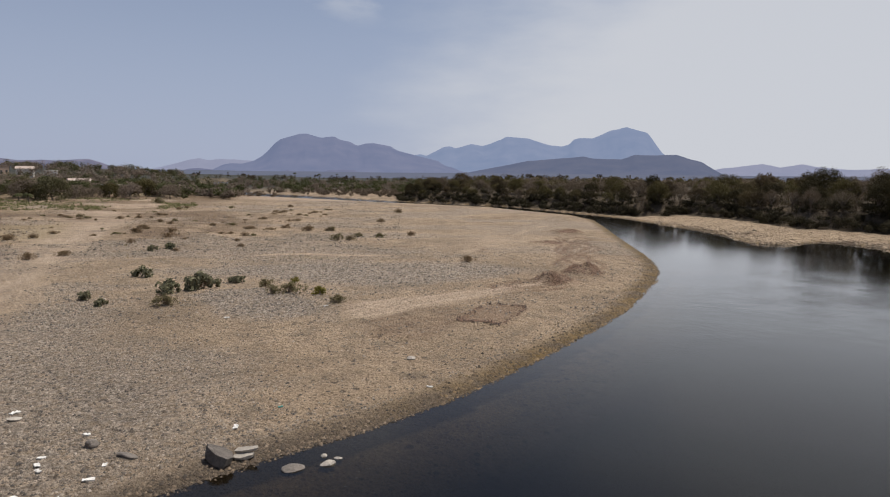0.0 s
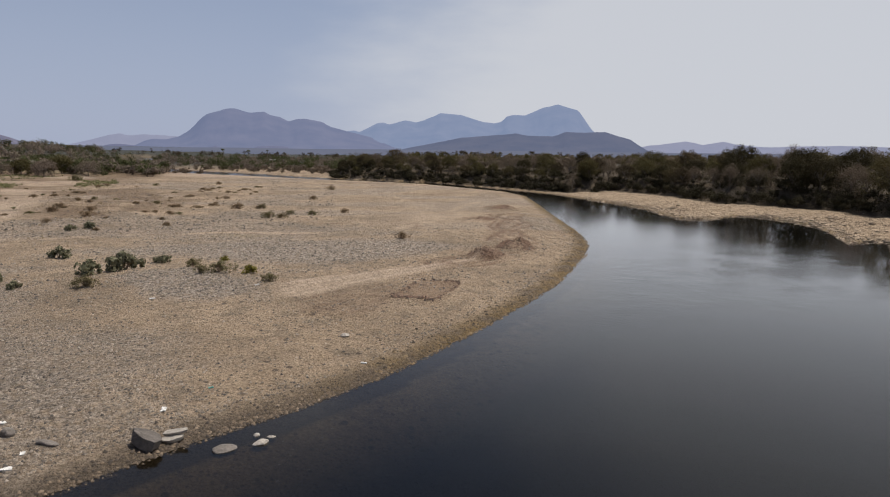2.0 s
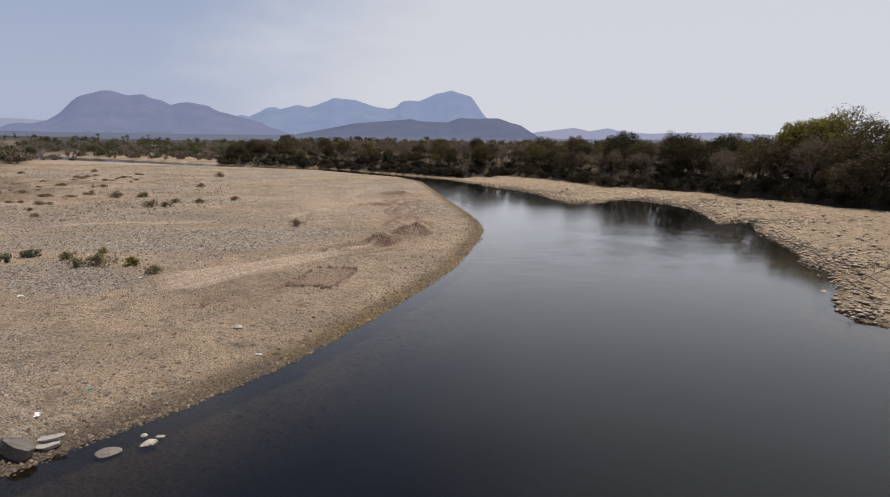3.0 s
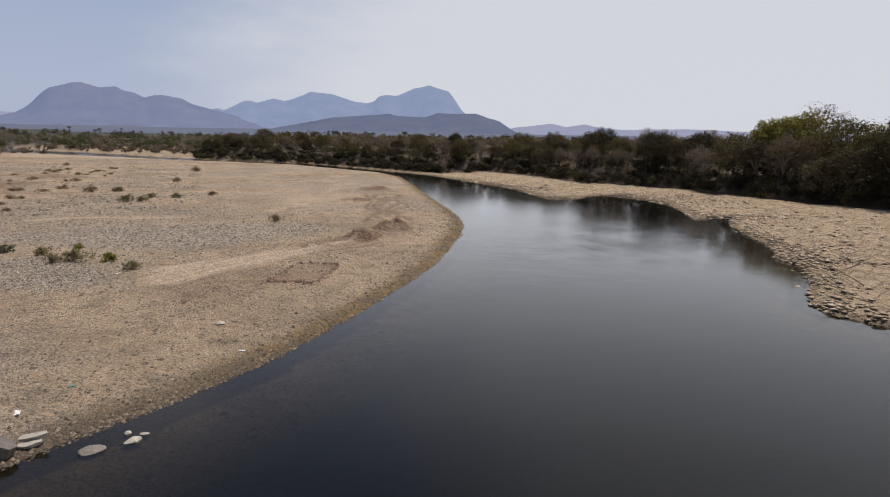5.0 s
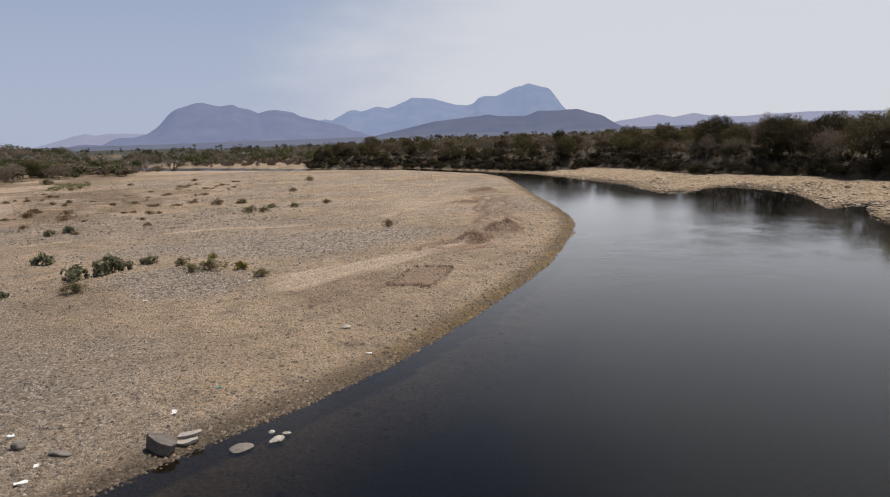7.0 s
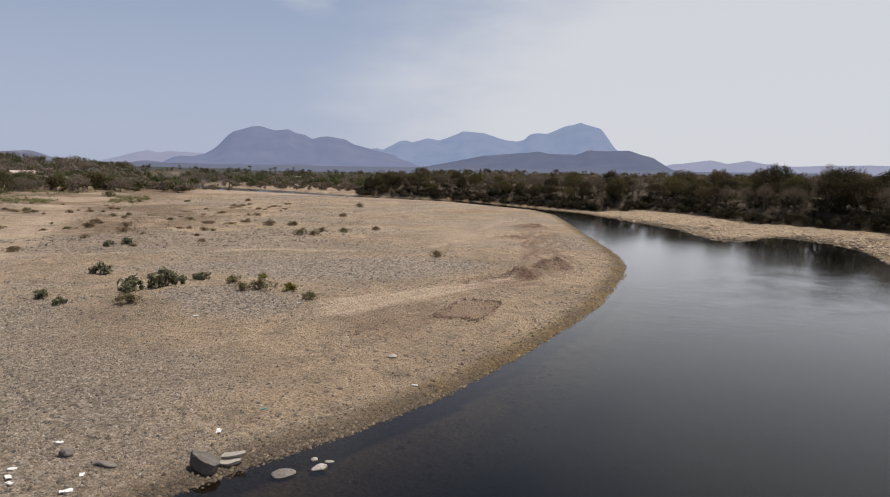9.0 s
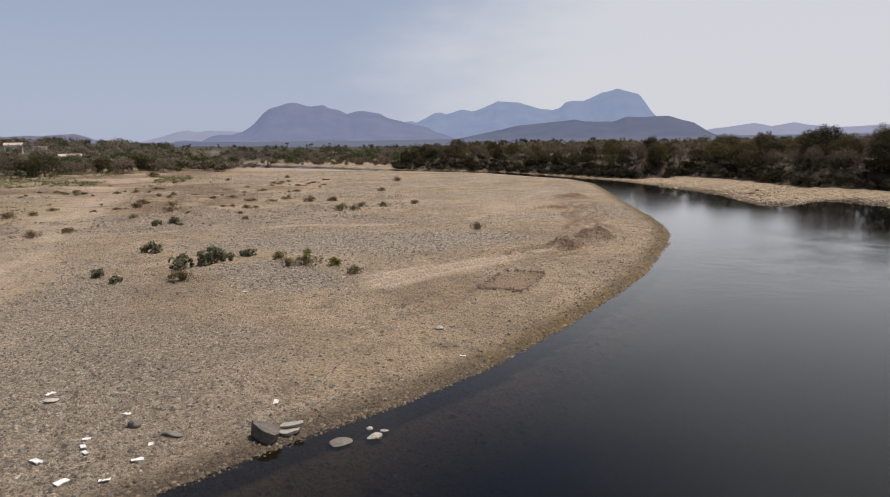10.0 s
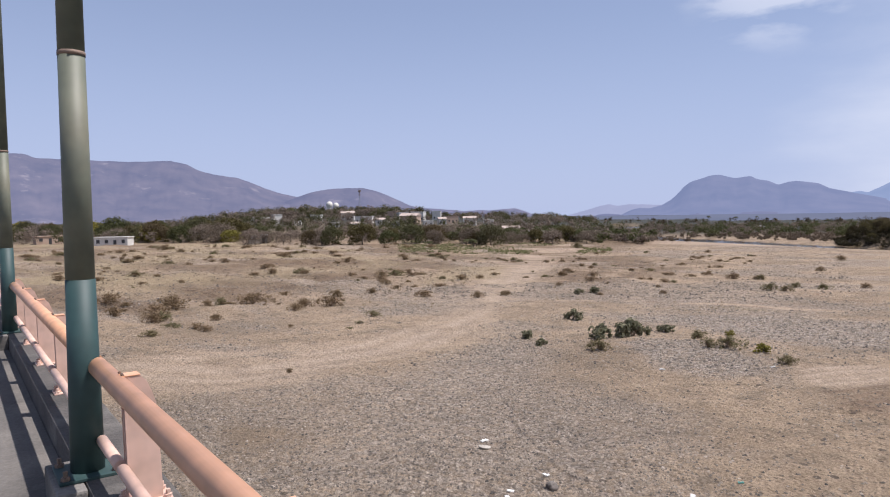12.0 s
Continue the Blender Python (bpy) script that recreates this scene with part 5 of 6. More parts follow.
def radio_mast():
    top = new("radio_mast")
    h, half = 17.0, 0.55
    for a, b in ((-1, -1), (1, -1), (1, 1), (-1, 1)):
        for i in range(6):
            bm = bmesh.new()
            u0, u1 = i / 6, (i + 1) / 6
            w0, w1 = half * (1 - 0.55 * u0), half * (1 - 0.55 * u1)
            tube(bm, (a * w0, b * w0, h * u0), (a * w1, b * w1, h * u1), 0.055, 0.055, 5)
            part("leg", bm, M_STEEL if i == 5 else M_MAST, top)
    for i in range(12):
        u0, u1 = i / 12, (i + 1) / 12
        w0, w1 = half * (1 - 0.55 * u0), half * (1 - 0.55 * u1)
        for a, b, c, d in ((-1, -1, 1, -1), (1, -1, 1, 1), (1, 1, -1, 1), (-1, 1, -1, -1)):
            bm = bmesh.new()
            s = 1 if i % 2 else -1
            tube(bm, (a * w0, b * w0, h * u0) if s > 0 else (c * w0, d * w0, h * u0), (c * w1, d * w1, h * u1) if s > 0 else (a * w1, b * w1, h * u1), 0.03, 0.03, 4)
            part("brace", bm, M_STEEL if i > 9 else M_MAST, top)
    for k in range(3):
        bm = bmesh.new()
        a = k * 2.094
        box(bm, math.cos(a) * 0.7 - 0.18, math.cos(a) * 0.7 + 0.18, math.sin(a) * 0.7 - 0.18, math.sin(a) * 0.7 + 0.18, h - 0.6, h + 0.8, 0.05)
        part("antenna", bm, M_STEEL, top)
    tagged(top, "grey lattice radio mast with dark antennas on the rise", "radio mast")
    x, y = at_bearing(-39.95, 430)
    top.matrix_basis = put(x, y, 10, 1.0)


radio_mast()


# ---- stones and litter on the bar ----
def stone_mesh(name, seed, mat, sx, sy, sz, cut=0.35):
    rng = random.Random(seed)
    bm = bmesh.new()
    bmesh.ops.create_icosphere(bm, subdivisions=3, radius=1)
    for k in range(9):
        d = Vector((rng.uniform(-1, 1), rng.uniform(-1, 1), rng.uniform(-1, 1))).normalized()
        lim = 1 - rng.uniform(0.1, cut)
        for v in bm.verts:
            q = v.co.dot(d)
            if q > lim:
                v.co -= d * (q - lim) * 0.92
    for v in bm.verts:
        v.co *= 1 + 0.05 * noise.noise(v.co * 2.5 + Vector((seed, 0, 0)))
        v.co = Vector((v.co.x * sx, v.co.y * sy, v.co.z * sz))
    me = bpy.data.meshes.new(name)
    bm.to_mesh(me)
    bm.free()
    me.materials.append(mat)
    return me


def stone(name, label, seed, mat, x, y, sx, sy, sz, rx=0.0, ry=0.0, rz=0.0, up=0.3, cut=0.35, group=""):
    ob = tagged(new(name, stone_mesh(name, seed, mat, sx, sy, sz, cut)), label, "rock", group)
    z = float(ground_at(x, y))
    ob.matrix_basis = pose(x, y, max(z, -0.12) + sz * up, rx, ry, rz)
    return ob


def broken_slab(label, mat, outline, thick, x, y, up, rx, ry, rz, seed):
    """A broken slab of stone: an uneven outline with thickness, worn edges and a rough face."""
    bm = bmesh.new()
    low = [bm.verts.new((px * 0.86, py * 0.86, 0)) for px, py in outline]
    top = [bm.verts.new((px, py, thick)) for px, py in outline]
    k = len(outline)
    bm.faces.new(low[::-1])
    bm.faces.new(top)
    for a in range(k):
        bm.faces.new([low[a], low[(a + 1) % k], top[(a + 1) % k], top[a]])
    bmesh.ops.bevel(bm, geom=bm.edges[:], offset=0.03 * min(1, thick * 5), segments=2, affect="EDGES", profile=0.6)
    bmesh.ops.triangulate(bm, faces=bm.faces[:])
    bmesh.ops.subdivide_edges(bm, edges=bm.edges[:], cuts=2, use_grid_fill=True)
    for v in bm.verts:
        q = v.co * 5 + Vector((seed, 0, 0))
        v.co += 0.035 * Vector((noise.noise(q), noise.noise(q + Vector((9, 0, 0))), 0.7 * noise.noise(q + Vector((0, 9, 0)))))
    ob = tagged(part("boulder", bm, mat), label, "rock")
    ob.matrix_basis = pose(x, y, max(float(ground_at(x, y)), -0.1) + up, rx, ry, rz)


broken_slab("thick dark grey tilted slab at the water's edge", M_ROCK_DARK, [(-0.50, 0.16), (-0.40, -0.08), (-0.05, -0.34), (0.36, -0.38), (0.44, -0.05), (0.22, 0.30), (-0.2, 0.36)], 0.36, -5.98, 18.45, -0.02, -8, 19, -8, 3)
broken_slab("pale flat slab leaning beside the boulder", M_ROCK_TAN, [(-0.32, -0.08), (-0.08, -0.19), (0.27, -0.12), (0.33, 0.06), (0.04, 0.17), (-0.28, 0.1)], 0.11, -5.28, 18.75, 0.02, 4, -5, 12, 5)
broken_slab("pale flat slab lying on another slab", M_ROCK_TAN, [(-0.34, -0.05), (0.0, -0.13), (0.37, -0.06), (0.34, 0.1), (-0.24, 0.16)], 0.08, -5.26, 18.9, 0.15, 6, -6, 6, 7)
stone("rock", "flat grey stone in the shallows", 3, M_ROCK, -3.75, 18.25, 0.36, 0.24, 0.13, 0, 0, 25, 0.8, group="stones in the shallows")
stone("rock", "pale stone in the shallows", 4, M_ROCK_PALE, -2.8, 18.55, 0.26, 0.17, 0.12, 0, 0, 30, 0.9, group="stones in the shallows")
stone("rock", "pale stone in the shallows", 5, M_ROCK_PALE, -2.55, 18.95, 0.15, 0.11, 0.09, 0, 0, 10, 0.9, group="stones in the shallows")
stone("rock", "pale stone in the shallows", 6, M_ROCK_PALE, -3.0, 19.1, 0.13, 0.1, 0.08, 0, 0, 60, 0.9, group="stones in the shallows")
stone("rock", "brown stone on gravel", 7, M_ROCK, -9.85, 19.1, 0.2, 0.16, 0.16, 0, 10, 10, 0.5)
stone("rock", "pale flat slab on gravel", 8, M_ROCK_PALE, -13.2, 20.9, 0.26, 0.17, 0.07, 0, 6, 40, 0.6)
stone("rock", "dark flat stone on gravel", 9, M_ROCK, -8.6, 18.6, 0.34, 0.13, 0.07, 0, 8, -10, 0.7)
stone("rock", "pale stone on the sand", 10, M_ROCK_PALE, -0.6, 28.4, 0.2, 0.16, 0.09, 0, 0, 10, 0.6)


FLAT_STONES = [stone_mesh("rock", 40 + k, M_LEDGE, 1.0, 0.7, 0.38, 0.55) for k in range(7)]


def ledge_rocks():
    """Broken slabs along the far shore."""
    made = 0
    for x, y, nx, ny in along(FAR_SHORE[2:26], 0.95):
        for _ in range(2):
            if rnd.random() < 0.5:
                continue
            o = rnd.expovariate(1 / 1.6) - 0.5
            px, py = x + nx * o + rnd.uniform(-0.5, 0.5), y + ny * o + rnd.uniform(-0.5, 0.5)
            s = rnd.uniform(0.10, 0.30) * (1.0 + 0.006 * py)
            ob = tagged(new("rock", FLAT_STONES[rnd.randrange(7)]), "broken tan rock slab at the far water's edge", "rock", "slabs along the far shore")
            z = float(ground_at(px, py))
            ob.matrix_basis = pose(px, py, max(z, -0.1) + 0.02 * s, rnd.uniform(-14, 14), rnd.uniform(-14, 14), rnd.uniform(0, 360)) @ Matrix.Diagonal((s, s, s, 1))
            made += 1


ledge_rocks()


def tufts(name, label, count, seed, a0, a1, r0, r1, h, mat, patch):
    """Dry grass past counting: little fans of blades."""
    rng = np.random.default_rng(seed)
    r, a = rng.uniform(r0, r1, count), np.radians(rng.uniform(a0, a1, count))
    x, y = r * np.sin(a), r * np.cos(a)
    keep = (fbm(x / 13, y / 10, patch) > rng.uniform(0.40, 0.62, count)) & (line_dist(x, y, TRACK) > 4.5) & (river_dist(x, y) > 6)
    x, y = x[keep], y[keep]
    k, nb = len(x), 7
    z = ground_at(x, y)
    s = h * rng.uniform(0.4, 1.3, k)
    ang = rng.uniform(0, 2 * np.pi, (k, nb))
    lean = rng.uniform(0.6, 1.6, (k, nb))
    bx, by = x[:, None] + rng.normal(0, 0.35, (k, nb)) * s[:, None], y[:, None] + rng.normal(0, 0.35, (k, nb)) * s[:, None]
    tx, ty = bx + np.cos(ang) * lean * s[:, None], by + np.sin(ang) * lean * s[:, None]
    w = 0.16 * s[:, None]
    p0 = np.stack([bx - np.sin(ang) * w, by + np.cos(ang) * w, np.repeat(z[:, None] - 0.02, nb, 1)], -1)
    p1 = np.stack([bx + np.sin(ang) * w, by - np.cos(ang) * w, np.repeat(z[:, None] - 0.02, nb, 1)], -1)
    p2 = np.stack([tx, ty, z[:, None] + s[:, None] * rng.uniform(0.5, 1.0, (k, nb))], -1)
    v = np.stack([p0, p1, p2], 2).reshape(-1, 3)
    f = np.arange(len(v)).reshape(-1, 3)
    return tagged(new(name, mesh_from(name, v, f, mat)), label, "grass", kind="stuff")


tufts("dry_grass", "dry brown grass tufts on the sandy flat", 4500, 501, -68, -28, 72, 200, 0.22, M_LEAF_BROWN, 48)
tufts("dry_grass", "pale straw tufts on the sandy flat", 5000, 502, -68, -8, 60, 190, 0.17, M_STRAW, 47)
tufts("green_reeds", "green reeds before the village trees", 5200, 503, -37, -19, 140, 188, 0.42, M_REED, 49)


def litter(seed, x, y, rz, s, mat=M_WHITE, label="crumpled white scrap lying on gravel"):
    rng = random.Random(seed)
    bm = bmesh.new()
    bmesh.ops.create_grid(bm, x_segments=4, y_segments=3, size=0.5)
    for v in bm.verts:
        v.co = Vector((v.co.x * 0.34 * s, v.co.y * 0.17 * s, 0.03 + 0.05 * rng.random() * s))
    geo = bmesh.ops.extrude_face_region(bm, geom=bm.faces[:])
    for e in geo["geom"]:
        if isinstance(e, bmesh.types.BMVert):
            e.co.z -= 0.03
    ob = tagged(part("litter", bm, mat), label, "litter", "scraps on the bar")
    ob.matrix_basis = put(x, y, rz, 1.0, 0.0)


M_TEAL = plain("teal_plastic", (0.05, 0.22, 0.19), (0.08, 0.28, 0.24), 5.0, 0.5, 30, 0.002)
for i, (x, y) in enumerate(((-10.8, 18.2), (-10.7, 17.8), (-10.5, 17.5), (-11.5, 17.0), (-10.4, 16.1), (-9.4, 16.2), (-9.0, 17.2), (-9.0, 18.1), (-10.4, 19.9), (-6.1, 20.8), (0.2, 25.1), (-10.8, 35.7), (-13.6, 21.6), (-5.9, 38.8))):
    litter(i, x, y, rnd.uniform(0, 180), rnd.uniform(0.6, 1.1))
litter(31, -5.04, 22.59, 20, 0.5, M_TEAL, "crumpled teal plastic scrap lying on gravel")


def pebbles(name, label, count, seed, region, lo, hi, mat, dry_from=1.3, flat=1.1, even=False):
    """Loose stones past counting, as one mesh of small facetted lumps."""
    rng = np.random.default_rng(seed)
    x, y = region(rng, count)
    d = river_dist(x, y)
    keep = d > -0.12
    x, y, d = x[keep], y[keep], d[keep]
    keep = d > dry_from
    x, y, d = x[keep], y[keep], d[keep]
    thick = 0.22 + 0.9 * gravel_cover(x, y) - 0.9 * pale_cover(x, y) + 1.0 * smooth(2.5, 0.3, d)
    thick = thick * (0.45 + 0.9 * smooth(0.35, 0.65, fbm(x / 2.4, y / 1.6, 77)))
    keep = (rng.uniform(0, 1, len(x)) < thick) | even
    x, y = x[keep], y[keep]
    z = ground_at(x, y)
    s = lo + (hi - lo) * rng.uniform(0, 1, len(x)) ** 3.2
    a = rng.uniform(0, 2 * np.pi, len(x))
    base = np.array([(1, 0, 0.05), (0.3, 0.8, 0), (-0.8, 0.5, 0.05), (-0.75, -0.5, 0), (0.35, -0.75, 0.05), (0.1, 0.1, 0.75), (0, 0, -0.5)])
    f = np.array([(0, 1, 5), (1, 2, 5), (2, 3, 5), (3, 4, 5), (4, 0, 5), (1, 0, 6), (2, 1, 6), (3, 2, 6), (4, 3, 6), (0, 4, 6)])
    if hi < 0.28:
        f = f[:5]
    jit = rng.uniform(0.7, 1.25, (len(x), 7, 3))
    v = base[None] * jit * s[:, None, None]
    vx = v[..., 0] * np.cos(a)[:, None] - v[..., 1] * np.sin(a)[:, None] + x[:, None]
    vy = v[..., 0] * np.sin(a)[:, None] + v[..., 1] * np.cos(a)[:, None] + y[:, None]
    vz = v[..., 2] * flat + z[:, None] + s[:, None] * (0.2 if hi > 0.28 else 0.04)
    verts = np.stack([vx, vy, vz], -1).reshape(-1, 3)
    faces = (f[None] + 7 * np.arange(len(x))[:, None, None]).reshape(-1, 3)
    return tagged(new(name, mesh_from(name, verts, faces, mat)), label, "gravel", kind="stuff")


def pebble_material(name, k=(1.0, 1.0, 1.0)):
    m, n, l, p = material(name)
    nt = m.node_tree
    geo = n.new("ShaderNodeNewGeometry")
    r = n.new("ShaderNodeValToRGB")
    r.color_ramp.elements[0].color = (0.040, 0.034, 0.030, 1)
    r.color_ramp.elements[1].color = (0.33, 0.28, 0.23, 1)
    e = r.color_ramp.elements.new(0.45)
    e.color = (0.130, 0.106, 0.083, 1)
    e = r.color_ramp.elements.new(0.92)
    e.color = (0.235, 0.192, 0.148, 1)
    for e in r.color_ramp.elements:
        e.color = (e.color[0] * k[0], e.color[1] * k[1], e.color[2] * k[2], 1)
    l.new(geo.outputs["Random Per Island"], r.inputs["Fac"])
    l.new(r.outputs["Color"], p.inputs["Base Color"])
    p.inputs["Roughness"].default_value = 0.9
    return m


M_PEBBLE = pebble_material("pebbles")
M_PEBBLE_FAR = pebble_material("clods", (0.72, 0.68, 0.64))
M_PEBBLE_DARK = pebble_material("damp_pebbles", (0.62, 0.55, 0.47))
M_CLOD = pebble_material("dug_clods", (0.62, 0.44, 0.36))
M_PEBBLE_WET = pebble_material("stained_pebbles", (0.72, 0.60, 0.40))


def near_bar(rng, k):
    r = 15 + 30 * rng.uniform(0, 1, k) ** 1.1
    a = np.radians(rng.uniform(-66, 16, k))
    return r * np.sin(a), r * np.cos(a)


def mid_bar(rng, k):
    r = 38 + 45 * rng.uniform(0, 1, k)
    a = np.radians(rng.uniform(-62, 20, k))
    return r * np.sin(a), r * np.cos(a)


def far_bar(rng, k):
    r = 68 + 110 * rng.uniform(0, 1, k)
    a = np.radians(rng.uniform(-64, -2, k))
    return r * np.sin(a), r * np.cos(a)


def shore_edge(rng, k):
    pts = np.array(BAR_SHORE[9:20], float)
    i = rng.integers(0, len(pts) - 1, k)
    u = rng.uniform(0, 1, k)[:, None]
    p = pts[i] * (1 - u) + pts[i + 1] * u
    return p[:, 0] - rng.exponential(0.8, k) + 0.5, p[:, 1] + rng.normal(0, 0.5, k)


def ledge_region(rng, k):
    pts = np.array(FAR_SHORE[2:26], float)
    i = rng.integers(0, len(pts) - 1, k)
    u = rng.uniform(0, 1, k)[:, None]
    p = pts[i] * (1 - u) + pts[i + 1] * u
    o = rng.exponential(5.0, k) - 0.3
    return p[:, 0] + o * rng.uniform(0.6, 1.0, k), p[:, 1] - o * rng.uniform(0.0, 0.7, k)


M_LEDGE_BITS = plain("tan_broken_rock", (0.40, 0.312, 0.222), (0.26, 0.195, 0.135), 0.7, 0.95, 7, 0.0)
pebbles("rubble", "broken tan rubble strewn over the far ledge", 9000, 404, ledge_region, 0.05, 0.30, M_LEDGE_BITS, -0.1, 0.45)
pebbles("rubble", "large broken slabs lying on the far ledge", 420, 405, ledge_region, 0.15, 0.6, M_LEDGE_BITS, 0.2, 0.17)


def dig_rims(rng, k):
    """Along the edges of the two diggings, most along the near edges, and round the heaps."""
    pick = rng.uniform(0, 1, k)
    side, along_it, off = np.array([0, 0, 0, 0, 0, 0, 0, 1, 1, 2, 3, 4])[rng.integers(0, 12, k)], rng.uniform(-1, 1, k), rng.normal(0, 0.07, k)
    u = np.where(side <= 1, along_it, np.where(side == 2, 1.05 + off, np.where(side == 3, -1.05 + off, along_it)))
    v = np.where(side <= 1, -1.03 + 0.6 * off, np.where(side == 4, 1.03 + 0.6 * off, along_it))
    first = pick < 0.75
    cx, cy = np.where(first, 3.97, -0.4), np.where(first, 37.6, 34.2)
    uu, vv = u * np.where(first, 1.22, 1.5), v * np.where(first, 2.7, 2.3)
    x, y = cx + 0.92 * uu + 0.39 * vv, cy - 0.39 * uu + 0.92 * vv
    heap = pick > 0.75
    a, r = rng.uniform(0, 2 * np.pi, k), 1.5 * rng.uniform(0, 1, k) ** 0.7
    hx, hy = np.where(pick > 0.875, 9.6, 13.2), np.where(pick > 0.875, 49.4, 53.7)
    return np.where(heap, hx + r * np.cos(a), x), np.where(heap, hy + r * np.sin(a), y)


def dead_branch(seed, x, y, rz, s):
    rng = random.Random(seed)
    bm = bmesh.new()
    top = new("dead_branch")
    p, d = Vector((0, 0, 0.05)), Vector((1, 0, 0.12))
    twigs = []
    for k in range(5):
        q = p + d * 0.55 + Vector((0, rng.uniform(-0.12, 0.12), rng.uniform(-0.02, 0.08)))
        tube(bm, p, q, 0.045 * (1 - k * 0.16), 0.045 * (1 - (k + 1) * 0.16), 6)
        twigs.append(q)
        p = q
    part("limb", bm, M_BARK, top)
    for q in twigs[1:]:
        for side in (-1, 1):
            bm = bmesh.new()
            e = q + Vector((rng.uniform(0.3, 0.7), side * rng.uniform(0.3, 0.8), rng.uniform(0.05, 0.5)))
            tube(bm, q, e, 0.016, 0.006, 4)
            tube(bm, e, e + Vector((0.3, side * 0.15, 0.12)), 0.006, 0.003, 3)
            part("twig", bm, M_BARK, top)
    tagged(top, "dark dead branch stranded on the far ledge", "branch", "stranded branches")
    top.matrix_basis = put(x, y, rz, s)


for i, (x, y, rz, s) in enumerate(((33.5, 29.2, 40, 1.0), (36.2, 32.4, 120, 0.8), (38.6, 36.0, 60, 0.9), (39.8, 37.6, 200, 0.7), (41.2, 39.4, 30, 0.8), (34.6, 27.8, 80, 1.1), (42.6, 41.0, 140, 0.9), (39.0, 33.6, 15, 1.0), (44.5, 45.0, 75, 0.8), (32.2, 26.4, 100, 0.9), (35.5, 30.6, 10, 1.2), (31.4, 24.6, 150, 0.8), (37.5, 32.5, 70, 1.1), (40.5, 41.5, 20, 1.0), (-4.6, 180.5, 15, 2.2), (8, 171.5, 160, 2.4))):
    dead_branch(600 + i, x, y, rz, s)

pebbles("gravel", "loose grey and tan river stones on the bar", 130000, 401, near_bar, 0.014, 0.074, M_PEBBLE)
pebbles("gravel", "loose stones farther out on the bar", 75000, 402, mid_bar, 0.03, 0.12, M_PEBBLE)


def near_edge(rng, k):
    pts = np.array(BAR_SHORE[2:10], float)
    i = rng.integers(0, len(pts) - 1, k)
    u = rng.uniform(0, 1, k)[:, None]
    p = pts[i] * (1 - u) + pts[i + 1] * u
    return p[:, 0] - rng.exponential(0.7, k) + 0.7, p[:, 1] + rng.normal(0, 0.4, k)


pebbles("clods", "dark reddish clods round the diggings and heaps", 1100, 408, dig_rims, 0.04, 0.12, M_CLOD, even=True)
pebbles("gravel", "clods and stones on the far sandy flat", 42000, 407, far_bar, 0.045, 0.20, M_PEBBLE_FAR)
pebbles("gravel", "dark wet stones at the near water's edge", 7000, 406, near_edge, 0.02, 0.085, M_PEBBLE_DARK, -0.12)
pebbles("gravel", "wet stones along the water's edge", 8000, 403, shore_edge, 0.025, 0.11, M_PEBBLE_WET, -0.12)


# ---- the bridge that carries the camera: x runs along it, -y is outward over the river ----
BRIDGE = pose(0, 0, 0, 0, 0, 159.27)
DECK, PLINTH, RAIL, RAIL_N = 6.90, 7.10, 7.745, -0.685
S0, S1 = -30.0, 46.0


def bridge_thing(name, bm, mat, label, category, group="", kind="", shade=False):
    ob = tagged(part(name, bm, mat, shade=shade), label, category, group, kind)
    ob.matrix_basis = BRIDGE
    return ob


def build_bridge():
    bm = bmesh.new()
    box(bm, S0, S1, -0.575, 1.35, DECK - 0.25, DECK)
    bridge_thing("pavement", bm, M_WALK, "worn grey concrete walkway of the bridge", "walkway", kind="structure")
    bm = bmesh.new()
    box(bm, S0, S1, -0.98, -0.58, DECK - 0.6, PLINTH, 0.02)
    bridge_thing("trim_plinth", bm, M_PLINTH_SHADE, "rough concrete plinth under the bridge railing", "plinth", kind="structure")
    bm = bmesh.new()
    box(bm, S0, S1, 1.36, 9.0, DECK - 0.55, DECK - 0.18)
    bridge_thing("road", bm, M_CONCRETE, "grey road slab of the bridge", "road", kind="structure")
    bm = bmesh.new()
    box(bm, S0, S1, 0.2, 8.8, DECK - 1.6, DECK - 0.57)
    bridge_thing("bridge_girder", bm, M_CONCRETE, "concrete girder carrying the bridge", "girder", kind="structure")
    for s in (-24, -6, 12, 30):
        bm = bmesh.new()
        for k in (1.6, 4.5, 7.4):
            tube(bm, (s, k, -2.5), (s, k, DECK - 1.6), 0.55, 0.55, 16)
        bridge_thing("bridge_pier", bm, M_CONCRETE, "round concrete piers under the bridge", "pier", kind="structure")


build_bridge()

POLES = (6.45, 12.95, 19.4, 25.9, 32.4)
POSTS = (-3.6, -1.75, 0.1, 1.97, 3.74, 5.8, 8.7, 10.2, 11.7, 13.4, 15.0, 16.6, 18.2, 20.2, 21.8, 23.4, 25.0, 26.7)


